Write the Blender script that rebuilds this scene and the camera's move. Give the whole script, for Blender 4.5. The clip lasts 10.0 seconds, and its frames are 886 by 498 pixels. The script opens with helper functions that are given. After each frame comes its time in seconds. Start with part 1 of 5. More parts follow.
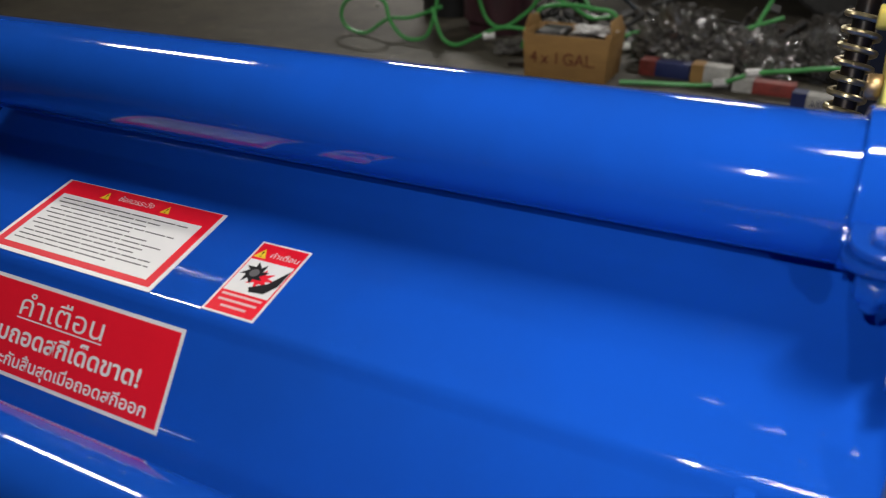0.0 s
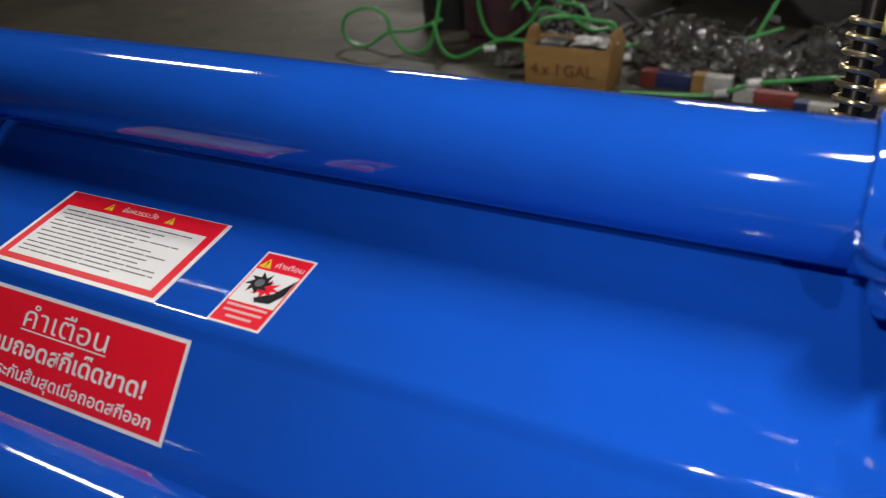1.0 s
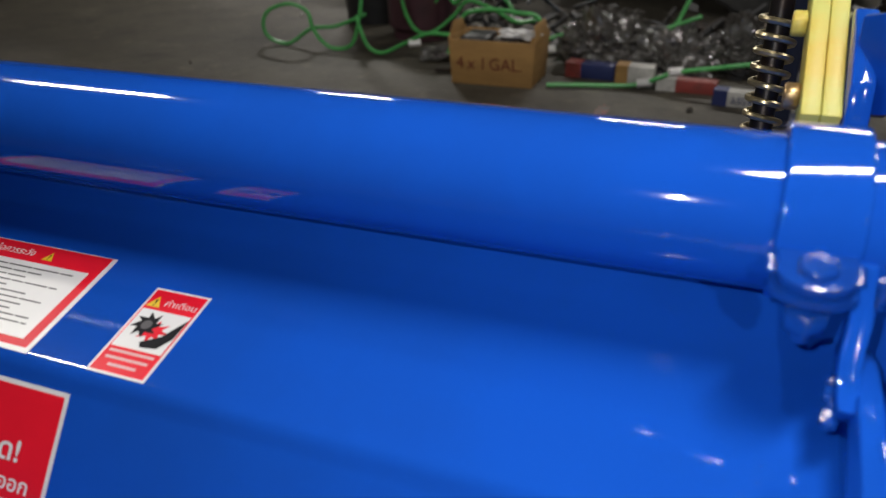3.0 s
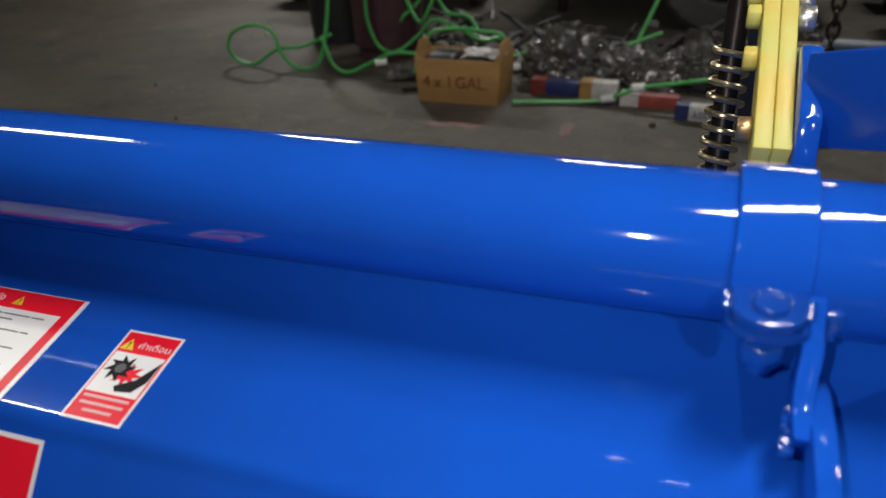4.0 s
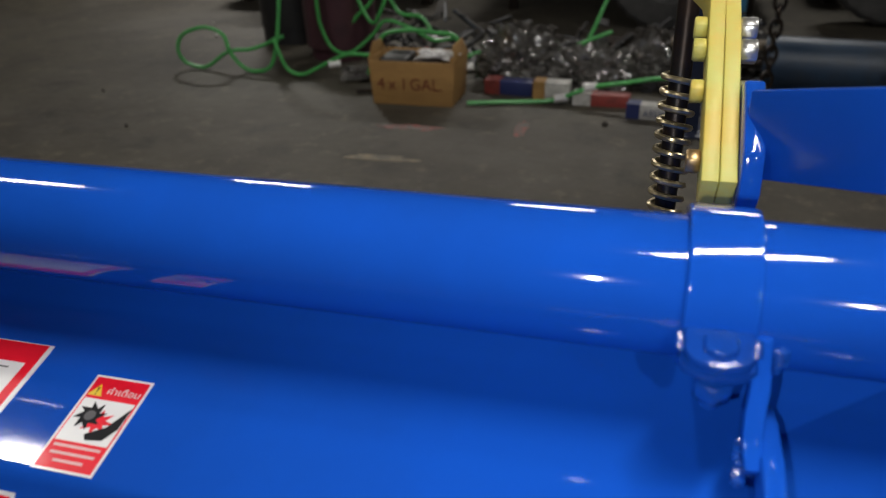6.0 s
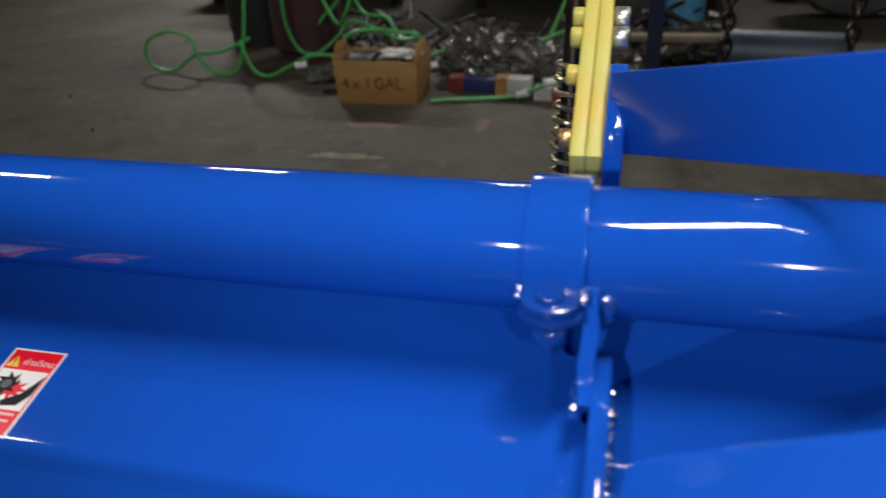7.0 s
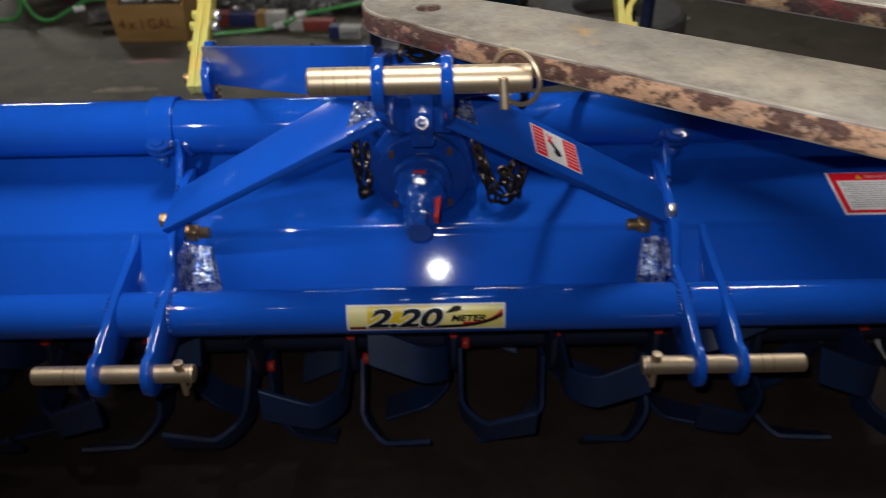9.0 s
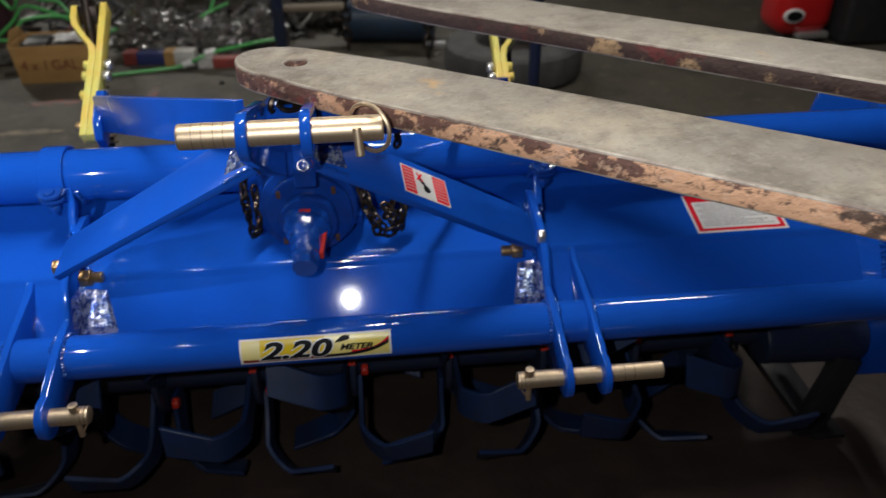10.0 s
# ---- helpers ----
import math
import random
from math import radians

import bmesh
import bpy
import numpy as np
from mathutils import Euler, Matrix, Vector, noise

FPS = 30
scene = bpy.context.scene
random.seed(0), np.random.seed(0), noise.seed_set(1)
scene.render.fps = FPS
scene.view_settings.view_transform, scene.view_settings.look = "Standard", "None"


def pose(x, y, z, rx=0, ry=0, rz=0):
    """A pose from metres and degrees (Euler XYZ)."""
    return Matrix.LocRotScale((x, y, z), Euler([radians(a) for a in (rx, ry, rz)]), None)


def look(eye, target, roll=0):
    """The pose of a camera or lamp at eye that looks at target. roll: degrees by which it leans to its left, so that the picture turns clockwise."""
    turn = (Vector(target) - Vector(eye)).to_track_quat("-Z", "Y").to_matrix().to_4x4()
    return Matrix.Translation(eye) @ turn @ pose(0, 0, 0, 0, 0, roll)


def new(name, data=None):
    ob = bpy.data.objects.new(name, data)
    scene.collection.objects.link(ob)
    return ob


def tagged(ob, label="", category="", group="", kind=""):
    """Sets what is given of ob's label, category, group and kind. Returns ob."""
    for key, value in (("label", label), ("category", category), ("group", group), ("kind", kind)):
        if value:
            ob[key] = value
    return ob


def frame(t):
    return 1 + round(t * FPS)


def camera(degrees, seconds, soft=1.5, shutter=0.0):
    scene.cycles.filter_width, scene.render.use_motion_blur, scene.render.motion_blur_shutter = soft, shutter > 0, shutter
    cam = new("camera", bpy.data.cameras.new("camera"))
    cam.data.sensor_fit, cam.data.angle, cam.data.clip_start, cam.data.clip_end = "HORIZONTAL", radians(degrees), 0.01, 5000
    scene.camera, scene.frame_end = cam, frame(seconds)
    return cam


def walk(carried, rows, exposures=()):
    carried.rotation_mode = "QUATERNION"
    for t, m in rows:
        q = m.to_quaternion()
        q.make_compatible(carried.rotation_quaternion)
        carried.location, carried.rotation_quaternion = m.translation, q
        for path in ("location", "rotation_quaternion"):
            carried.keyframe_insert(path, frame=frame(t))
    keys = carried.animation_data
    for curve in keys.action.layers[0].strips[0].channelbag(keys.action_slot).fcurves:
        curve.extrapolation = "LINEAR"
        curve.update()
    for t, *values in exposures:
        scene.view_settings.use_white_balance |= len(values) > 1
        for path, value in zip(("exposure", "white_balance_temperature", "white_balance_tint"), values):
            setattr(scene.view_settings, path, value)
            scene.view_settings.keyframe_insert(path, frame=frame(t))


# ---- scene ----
cam = camera(60.8, 10.0, soft=0.8, shutter=0.35)
cam.data.dof.use_dof, cam.data.dof.focus_distance, cam.data.dof.aperture_fstop = True, 0.75, 6.0
PATH = [
    (0, (-0.443, -0.255, 0.834), (-1.232, 1.323, -0.107), -0.7),
    (0.5, (-0.447, -0.262, 0.836), (-1.258, 1.318, -0.084), -1.1),
    (1, (-0.447, -0.255, 0.830), (-1.246, 1.336, -0.082), -1.1),
    (1.5, (-0.445, -0.246, 0.832), (-1.217, 1.356, -0.084), -1.3),
    (2, (-0.445, -0.240, 0.826), (-1.176, 1.374, -0.101), -1.1),
    (2.5, (-0.443, -0.228, 0.822), (-1.133, 1.401, -0.112), -1.1),
    (3, (-0.443, -0.207, 0.834), (-1.091, 1.439, -0.099), -1.3),
    (4.5, (-0.440, -0.211, 0.864), (-0.994, 1.490, -0.030), -1.6),
    (5, (-0.445, -0.210, 0.879), (-0.977, 1.498, -0.017), -1.6),
    (5.5, (-0.447, -0.208, 0.883), (-0.956, 1.505, -0.017), -1.4),
    (6.8, (-0.401, -0.231, 0.891), (-0.825, 1.475, -0.062), -1.9),
    (7, (-0.360, -0.243, 0.888), (-0.795, 1.478, -0.032), -2.3),
    (7.5, (-0.303, -0.312, 0.922), (-0.703, 1.418, 0.000), -2.4),
    (8, (-0.243, -0.506, 1.014), (-0.581, 1.233, 0.087), -3.4),
    (8.3, (-0.143, -0.680, 1.112), (-0.348, 1.032, 0.098), -3.5),
    (8.5, (-0.095, -0.745, 1.150), (-0.243, 0.944, 0.091), -3.6),
    (8.8, (-0.019, -0.859, 1.161), (-0.071, 0.812, 0.064), -2.2),
    (9, (0.045, -0.906, 1.158), (0.030, 0.754, 0.042), -1.4),
    (9.2, (0.071, -0.923, 1.171), (0.084, 0.736, 0.052), -1.0),
    (9.5, (0.090, -0.951, 1.183), (0.164, 0.718, 0.082), -0.6),
    (9.7, (0.096, -0.957, 1.190), (0.202, 0.717, 0.099), -0.7),
    (10, (0.115, -0.968, 1.205), (0.281, 0.719, 0.143), -0.7),
]
EXPOSURES = [(0.0, 0.30), (3.0, 0.26), (5.5, 0.15), (7.0, 0.13), (7.5, 0.08), (8.0, -0.10), (8.5, -0.12), (9.0, 0.0), (10.0, 0.20)]
walk(cam, [(t, look(eye, target, roll)) for t, eye, target, roll in PATH], EXPOSURES)

# ---- world and light ----
world = bpy.data.worlds.new("night_workshop")
scene.world = world
world.use_nodes = True
bg = world.node_tree.nodes["Background"]
bg.inputs["Color"].default_value = (0.55, 0.62, 0.75, 1)
bg.inputs["Strength"].default_value = 0.008


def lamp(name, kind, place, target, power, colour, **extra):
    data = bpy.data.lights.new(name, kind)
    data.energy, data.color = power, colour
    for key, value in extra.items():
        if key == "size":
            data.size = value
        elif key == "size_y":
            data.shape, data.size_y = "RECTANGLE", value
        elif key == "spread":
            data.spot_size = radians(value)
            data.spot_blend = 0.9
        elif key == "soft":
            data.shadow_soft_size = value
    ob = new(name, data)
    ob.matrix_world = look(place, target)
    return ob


# one carried phone torch, stood in for by three still lamps, all lit throughout
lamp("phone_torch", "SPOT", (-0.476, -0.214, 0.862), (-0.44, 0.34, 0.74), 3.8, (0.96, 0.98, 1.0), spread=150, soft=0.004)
# narrow extra lamp on the torch's way, added to brighten the front stay
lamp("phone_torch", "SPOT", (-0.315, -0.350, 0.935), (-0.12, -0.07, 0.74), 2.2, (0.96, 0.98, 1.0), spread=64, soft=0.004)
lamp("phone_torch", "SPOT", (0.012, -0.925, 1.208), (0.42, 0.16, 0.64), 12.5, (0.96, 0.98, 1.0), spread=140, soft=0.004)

# ---- materials ----


def material(name, base=(0.5, 0.5, 0.5), rough=0.5, metal=0.0, coat=0.0, noise_scale=0.0, noise_to=None, noise_amount=0.5,
             bump=0.0, bump_scale=40.0, fine=0.0, fine_scale=300.0, rough_vary=0.0, glow=0.0, transmission=0.0, ramp=(0.4, 0.65), stretch=None, spec=None, layers=(), along=None):
    m = bpy.data.materials.new(name)
    m.use_nodes = True
    nt = m.node_tree
    b = nt.nodes["Principled BSDF"]
    b.inputs["Base Color"].default_value = (*base, 1)
    b.inputs["Roughness"].default_value = rough
    b.inputs["Metallic"].default_value = metal
    b.inputs["Coat Weight"].default_value = coat
    b.inputs["Coat Roughness"].default_value = 0.03
    b.inputs["Transmission Weight"].default_value = transmission
    if spec is not None:
        b.inputs["Specular IOR Level"].default_value = spec
    if glow:
        b.inputs["Emission Color"].default_value = (*base, 1)
        b.inputs["Emission Strength"].default_value = glow
    geo = nt.nodes.new("ShaderNodeNewGeometry")
    vec = geo.outputs["Position"]
    if stretch:
        mp = nt.nodes.new("ShaderNodeMapping")
        mp.inputs["Scale"].default_value = stretch
        nt.links.new(vec, mp.inputs["Vector"])
        vec = mp.outputs["Vector"]
    if noise_to is not None:
        n = nt.nodes.new("ShaderNodeTexNoise")
        n.inputs["Scale"].default_value = noise_scale
        n.inputs["Detail"].default_value = 8
        n.inputs["Roughness"].default_value = 0.65
        nt.links.new(vec, n.inputs["Vector"])
        r = nt.nodes.new("ShaderNodeMapRange")
        r.inputs["From Min"].default_value, r.inputs["From Max"].default_value = ramp
        r.inputs["To Max"].default_value = noise_amount
        if along:
            xyz = nt.nodes.new("ShaderNodeSeparateXYZ")
            nt.links.new(geo.outputs["Position"], xyz.inputs["Vector"])
            w = nt.nodes.new("ShaderNodeMapRange")
            w.inputs["From Min"].default_value, w.inputs["From Max"].default_value, w.inputs["To Min"].default_value, w.inputs["To Max"].default_value = along
            nt.links.new(xyz.outputs["X"], w.inputs["Value"])
            add = nt.nodes.new("ShaderNodeMath")
            nt.links.new(n.outputs["Fac"], add.inputs[0])
            nt.links.new(w.outputs["Result"], add.inputs[1])
            nt.links.new(add.outputs["Value"], r.inputs["Value"])
        else:
            nt.links.new(n.outputs["Fac"], r.inputs["Value"])
        mix = nt.nodes.new("ShaderNodeMix")
        mix.data_type = "RGBA"
        mix.inputs["A"].default_value, mix.inputs["B"].default_value = (*base, 1), (*noise_to, 1)
        nt.links.new(r.outputs["Result"], mix.inputs["Factor"])
        nt.links.new(mix.outputs["Result"], b.inputs["Base Color"])
        out = mix.outputs["Result"]
        for k, (scale, colour, amount, low, high) in enumerate(layers):
            n2 = nt.nodes.new("ShaderNodeTexNoise")
            n2.noise_dimensions = "4D"
            n2.inputs["W"].default_value = 3.7 + 5 * k
            n2.inputs["Scale"].default_value, n2.inputs["Detail"].default_value, n2.inputs["Roughness"].default_value = scale, 9, 0.7
            nt.links.new(vec, n2.inputs["Vector"])
            r2 = nt.nodes.new("ShaderNodeMapRange")
            r2.inputs["From Min"].default_value, r2.inputs["From Max"].default_value, r2.inputs["To Max"].default_value = low, high, amount
            nt.links.new(n2.outputs["Fac"], r2.inputs["Value"])
            m2 = nt.nodes.new("ShaderNodeMix")
            m2.data_type = "RGBA"
            m2.inputs["B"].default_value = (*colour, 1)
            nt.links.new(out, m2.inputs["A"])
            nt.links.new(r2.outputs["Result"], m2.inputs["Factor"])
            out = m2.outputs["Result"]
        nt.links.new(out, b.inputs["Base Color"])
        if rough_vary:
            q = nt.nodes.new("ShaderNodeMapRange")
            q.inputs["To Min"].default_value, q.inputs["To Max"].default_value = rough, rough + rough_vary
            nt.links.new(n.outputs["Fac"], q.inputs["Value"])
            nt.links.new(q.outputs["Result"], b.inputs["Roughness"])
    last = None
    for amount, scale in ((bump, bump_scale), (fine, fine_scale)):
        if amount:
            n = nt.nodes.new("ShaderNodeTexNoise")
            n.inputs["Scale"].default_value = scale
            n.inputs["Detail"].default_value = 4
            nt.links.new(vec, n.inputs["Vector"])
            u = nt.nodes.new("ShaderNodeBump")
            u.inputs["Strength"].default_value = amount
            u.inputs["Distance"].default_value = 0.2 / scale
            nt.links.new(n.outputs["Fac"], u.inputs["Height"])
            if last:
                nt.links.new(last.outputs["Normal"], u.inputs["Normal"])
            last = u
    if last:
        nt.links.new(last.outputs["Normal"], b.inputs["Normal"])
        nt.links.new(last.outputs["Normal"], b.inputs["Coat Normal"])
    return m


BLUE = material("blue_gloss_paint", (0.007, 0.081, 0.50), 0.075, coat=0.7, spec=0.16, noise_scale=5, noise_to=(0.008, 0.067, 0.39), noise_amount=0.6,
                bump=0.006, bump_scale=14, fine=0.045, fine_scale=420)
BLUE_SATIN = material("blue_satin_paint", (0.007, 0.081, 0.50), 0.22, coat=0.06, spec=0.22, noise_scale=6, noise_to=(0.007, 0.067, 0.40), noise_amount=0.6, bump=0.03, bump_scale=12, fine=0.03, fine_scale=300)
BLUE_ROUGH = material("blue_paint_on_weld", (0.007, 0.07, 0.40), 0.16, coat=1.0, spec=1.0, noise_scale=30, noise_to=(0.004, 0.04, 0.26), bump=0.45, bump_scale=180)
BLUE_CAST = material("blue_paint_on_casting", (0.006, 0.055, 0.34), 0.16, coat=0.8, noise_scale=25, noise_to=(0.008, 0.035, 0.2), bump=0.30, bump_scale=70, fine=0.35, fine_scale=260)
# pale metallic flecks put the torch's white glints into the blue weld paint
WELD_GLINTS = material("weld_paint_with_painted_glints", (0.50, 0.56, 0.76), 0.13, 0.6, coat=1.0, noise_scale=110, noise_to=(0.006, 0.06, 0.36), noise_amount=0.9, ramp=(0.47, 0.54), bump=0.5, bump_scale=170)
# dusty blade blue, darkened to carry the shade under the hood
BLADE = material("dusty_blue_shaded_blade_paint", (0.007, 0.026, 0.095), 0.5, noise_scale=14, noise_to=(0.020, 0.020, 0.026), bump=0.1, bump_scale=60)
DARK_STEEL = material("dark_oily_steel", (0.03, 0.028, 0.027), 0.4, 0.7, noise_scale=30, noise_to=(0.09, 0.05, 0.03), bump=0.2, bump_scale=80)
ZINC = material("yellow_zinc_plate", (0.70, 0.52, 0.09), 0.45, 0.0, noise_scale=16, noise_to=(0.62, 0.60, 0.15), noise_amount=1.0, bump=0.06, bump_scale=90, stretch=(1, .5, 2), layers=((9, (0.78, 0.50, 0.20), 0.6, 0.54, 0.66), (12, (0.66, 0.70, 0.18), 0.5, 0.55, 0.66)))
PIN = material("gold_passivated_pin", (0.70, 0.55, 0.37), 0.36, 0.9, noise_scale=30, noise_to=(0.56, 0.44, 0.36), bump=0.10, bump_scale=160, fine=0.1, stretch=(8, 1, 1), rough_vary=0.15)
BOLT = material("gold_bolt", (0.62, 0.42, 0.20), 0.35, 0.9, noise_scale=90, noise_to=(0.35, 0.2, 0.1), bump=0.2, bump_scale=200)
NUT = material("silver_nut", (0.75, 0.75, 0.74), 0.3, 0.9, noise_scale=60, noise_to=(0.5, 0.48, 0.42), bump=0.1, bump_scale=150)
RUSTY = material("brown_rust", (0.10, 0.045, 0.02), 0.8, noise_scale=120, noise_to=(0.04, 0.02, 0.012), bump=0.4, bump_scale=300)
CHAIN = material("rusty_chain_steel", (0.050, 0.046, 0.044), 0.26, 0.8, noise_scale=50, noise_to=(0.11, 0.065, 0.035), noise_amount=0.5, bump=0.3, bump_scale=200)
SPRING = material("spring_steel", (0.55, 0.46, 0.27), 0.3, 0.85, noise_scale=60, noise_to=(0.2, 0.16, 0.1))
RED = material("red_sticker_film", (0.78, 0.012, 0.03), 0.30, noise_scale=20, noise_to=(0.70, 0.01, 0.025), coat=0.03, spec=0.12)
WHITE = material("white_sticker_film", (0.78, 0.77, 0.76), 0.3, noise_scale=15, noise_to=(0.70, 0.70, 0.70), coat=0.2)
BLACK = material("black_print", (0.010, 0.010, 0.012), 0.5, spec=0.12)
GREY_PRINT = material("grey_print", (0.12, 0.115, 0.12), 0.5, spec=0.15)
YELLOW = material("yellow_print", (0.80, 0.55, 0.02), 0.3)
PALE_YELLOW = material("pale_yellow_print", (0.82, 0.66, 0.14), 0.3, noise_scale=9, noise_to=(0.84, 0.76, 0.46), noise_amount=1)
MAROON = material("maroon_print", (0.20, 0.02, 0.02), 0.35)
RED_PAINT = material("red_marking_paint", (0.55, 0.03, 0.015), 0.4)
FLOOR = material("oily_concrete", (0.060, 0.052, 0.036), 0.6, noise_scale=1.6, noise_to=(0.030, 0.025, 0.019), noise_amount=0.85, bump=0.25, bump_scale=18, fine=0.2,
                 fine_scale=140, rough_vary=0.2, ramp=(0.38, 0.68), layers=((5, (0.02, 0.017, 0.013), 0.8, 0.52, 0.64), (11, (0.15, 0.125, 0.085), 0.55, 0.56, 0.66), (34, (0.20, 0.18, 0.14), 0.5, 0.60, 0.70), (1.1, (0.11, 0.10, 0.085), 0.5, 0.5, 0.66)))
WALL = material("grimy_wall_paint", (0.20, 0.19, 0.17), 0.8, noise_scale=1.2, noise_to=(0.07, 0.065, 0.06), noise_amount=0.9, bump=0.2, bump_scale=12)
ROOF = material("dusty_roof_sheet", (0.22, 0.23, 0.24), 0.6, 0.2, noise_scale=2, noise_to=(0.10, 0.09, 0.08), bump=0.1, bump_scale=8)
FORK_TOP = material("worn_fork_steel", (0.31, 0.28, 0.235), 0.45, 0.1, noise_scale=5, noise_to=(0.15, 0.125, 0.10), noise_amount=0.95, bump=0.4, bump_scale=45, fine=0.6,
                    fine_scale=170, rough_vary=0.25, ramp=(0.42, 0.60), layers=((4, (0.50, 0.43, 0.32), 0.6, 0.55, 0.64), (28, (0.40, 0.37, 0.32), 0.40, 0.50, 0.62), (4.2, (0.58, 0.33, 0.10), 0.75, 0.60, 0.66), (24, (0.10, 0.085, 0.07), 0.45, 0.54, 0.66), (110, (0.44, 0.41, 0.36), 0.45, 0.55, 0.65), (150, (0.08, 0.07, 0.06), 0.45, 0.56, 0.66)))
FORK_SIDE = material("rusty_fork_edge", (0.17, 0.085, 0.065), 0.65, 0.0, noise_scale=22, noise_to=(0.72, 0.41, 0.25), noise_amount=1.0, bump=0.8, bump_scale=40, fine=0.5,
                     fine_scale=160, ramp=(0.49, 0.53), stretch=(0.9, 0.9, 1.2), along=(0.05, 0.55, -0.02, 0.085),
                     layers=((6, (0.36, 0.06, 0.055), 0.7, 0.60, 0.63), (11, (0.06, 0.04, 0.035), 0.9, 0.54, 0.57), (40, (0.66, 0.42, 0.30), 0.6, 0.56, 0.63), (120, (0.07, 0.045, 0.035), 0.75, 0.54, 0.59), (75, (0.80, 0.55, 0.38), 0.6, 0.57, 0.62)))
FORK_EDGE = material("rubbed_bright_fork_edge", (0.50, 0.45, 0.38), 0.45, 0.2, noise_scale=14, noise_to=(0.16, 0.11, 0.09), noise_amount=1.0, bump=0.3, bump_scale=90)
FORK_SIDE_DARK = material("dark_rusty_fork_edge", (0.085, 0.05, 0.042), 0.65, 0.0, noise_scale=13, noise_to=(0.55, 0.36, 0.20), noise_amount=0.9, bump=0.8, bump_scale=40, fine=0.5,
                          fine_scale=160, ramp=(0.55, 0.60), layers=((6, (0.22, 0.04, 0.04), 0.7, 0.58, 0.63), (120, (0.05, 0.035, 0.03), 0.7, 0.54, 0.6)))
# dark brown concrete whose colour carries the shade under the tiller
FLOOR_SHADE = material("shade_darkened_concrete", (0.038, 0.025, 0.020), 0.55, noise_scale=6, noise_to=(0.070, 0.046, 0.036), noise_amount=0.9, bump=0.3, bump_scale=20, layers=((14, (0.07, 0.045, 0.035), 0.6, 0.58, 0.68),))
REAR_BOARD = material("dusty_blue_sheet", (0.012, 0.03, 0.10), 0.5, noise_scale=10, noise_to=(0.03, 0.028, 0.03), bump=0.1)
PIN_GROOVE = material("brown_groove", (0.16, 0.10, 0.05), 0.5, 0.5)
CARTON = material("brown_cardboard", (0.38, 0.215, 0.068), 0.75, noise_scale=7, noise_to=(0.24, 0.13, 0.045), bump=0.1, bump_scale=60, stretch=(1, 1, 4))
CARTON_INK = material("dark_brown_ink", (0.17, 0.04, 0.02), 0.7)
HOSE = material("green_rubber_hose", (0.08, 0.42, 0.10), 0.35, noise_scale=14, noise_to=(0.05, 0.28, 0.08), bump=0.05)
RUBBER = material("dusty_tyre_rubber", (0.055, 0.055, 0.055), 0.7, noise_scale=12, noise_to=(0.12, 0.115, 0.11), bump=0.2, bump_scale=50)
BLACK_PLASTIC = material("black_plastic", (0.018, 0.018, 0.02), 0.45, noise_scale=9, noise_to=(0.04, 0.038, 0.036), bump=0.1)
PURPLE = material("purple_brown_bucket", (0.075, 0.03, 0.04), 0.4, noise_scale=9, noise_to=(0.035, 0.02, 0.026))
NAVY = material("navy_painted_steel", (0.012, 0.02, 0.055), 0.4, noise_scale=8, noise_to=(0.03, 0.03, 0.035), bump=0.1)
DULL_BLUE = material("dull_blue_drum", (0.02, 0.045, 0.085), 0.45, noise_scale=9, noise_to=(0.03, 0.03, 0.03))
RED_BODY = material("red_gloss_body", (0.52, 0.01, 0.012), 0.22, coat=0.6)
SILVER = material("silver_trim", (0.7, 0.7, 0.7), 0.3, 0.8)
PLASTIC_BAG = material("clear_crumpled_plastic", (0.13, 0.125, 0.118), 0.12, coat=1.0, spec=1.0, noise_scale=20, noise_to=(0.03, 0.027, 0.024), noise_amount=1.0, bump=0.7, bump_scale=24)
RAG = material("grey_rag", (0.050, 0.044, 0.038), 0.85, noise_scale=18, noise_to=(0.030, 0.026, 0.023), bump=0.8, bump_scale=35)
TUBE_GLOW = material("fluorescent_tube", (1.0, 0.97, 0.92), 0.5, glow=26.0)
LAMP_BODY = material("white_lamp_housing", (0.7, 0.7, 0.7), 0.5)
SKY_BLUE = material("light_blue_tin", (0.10, 0.36, 0.62), 0.35, noise_scale=12, noise_to=(0.06, 0.20, 0.34))
WOOD = material("grey_weathered_plank", (0.20, 0.16, 0.11), 0.8, noise_scale=12, noise_to=(0.10, 0.08, 0.06), stretch=(1, 8, 8))

# ---- mesh helpers ----


def finish(bm, name, mat, angle=38):
    bmesh.ops.recalc_face_normals(bm, faces=bm.faces)
    me = bpy.data.meshes.new(name)
    lay = bm.faces.layers.int.get("flat")
    smooth = [not (lay and f[lay]) for f in bm.faces]
    bm.to_mesh(me)
    bm.free()
    for m in (mat if isinstance(mat, (list, tuple)) else (mat,)):
        me.materials.append(m)
    me.polygons.foreach_set("use_smooth", smooth)
    me.set_sharp_from_angle(angle=radians(angle))
    return me


def thing(name, base, label, category, group="", kind=""):
    ob = new(name)
    ob.location = base
    ob.empty_display_size = 0.05
    return tagged(ob, label, category, group, kind)


def part(name, bm, mat, parent, label="", angle=38):
    ob = new(name, finish(bm, name, mat, angle) if isinstance(bm, bmesh.types.BMesh) else bm)
    ob.parent = parent
    if parent.type == "EMPTY":
        ob.matrix_parent_inverse = Matrix.Translation(parent.location).inverted()
    return tagged(ob, label)


def solo(name, bm, mat, label, category, group="", kind="", angle=38):
    return tagged(new(name, finish(bm, name, mat, angle)), label, category, group, kind)


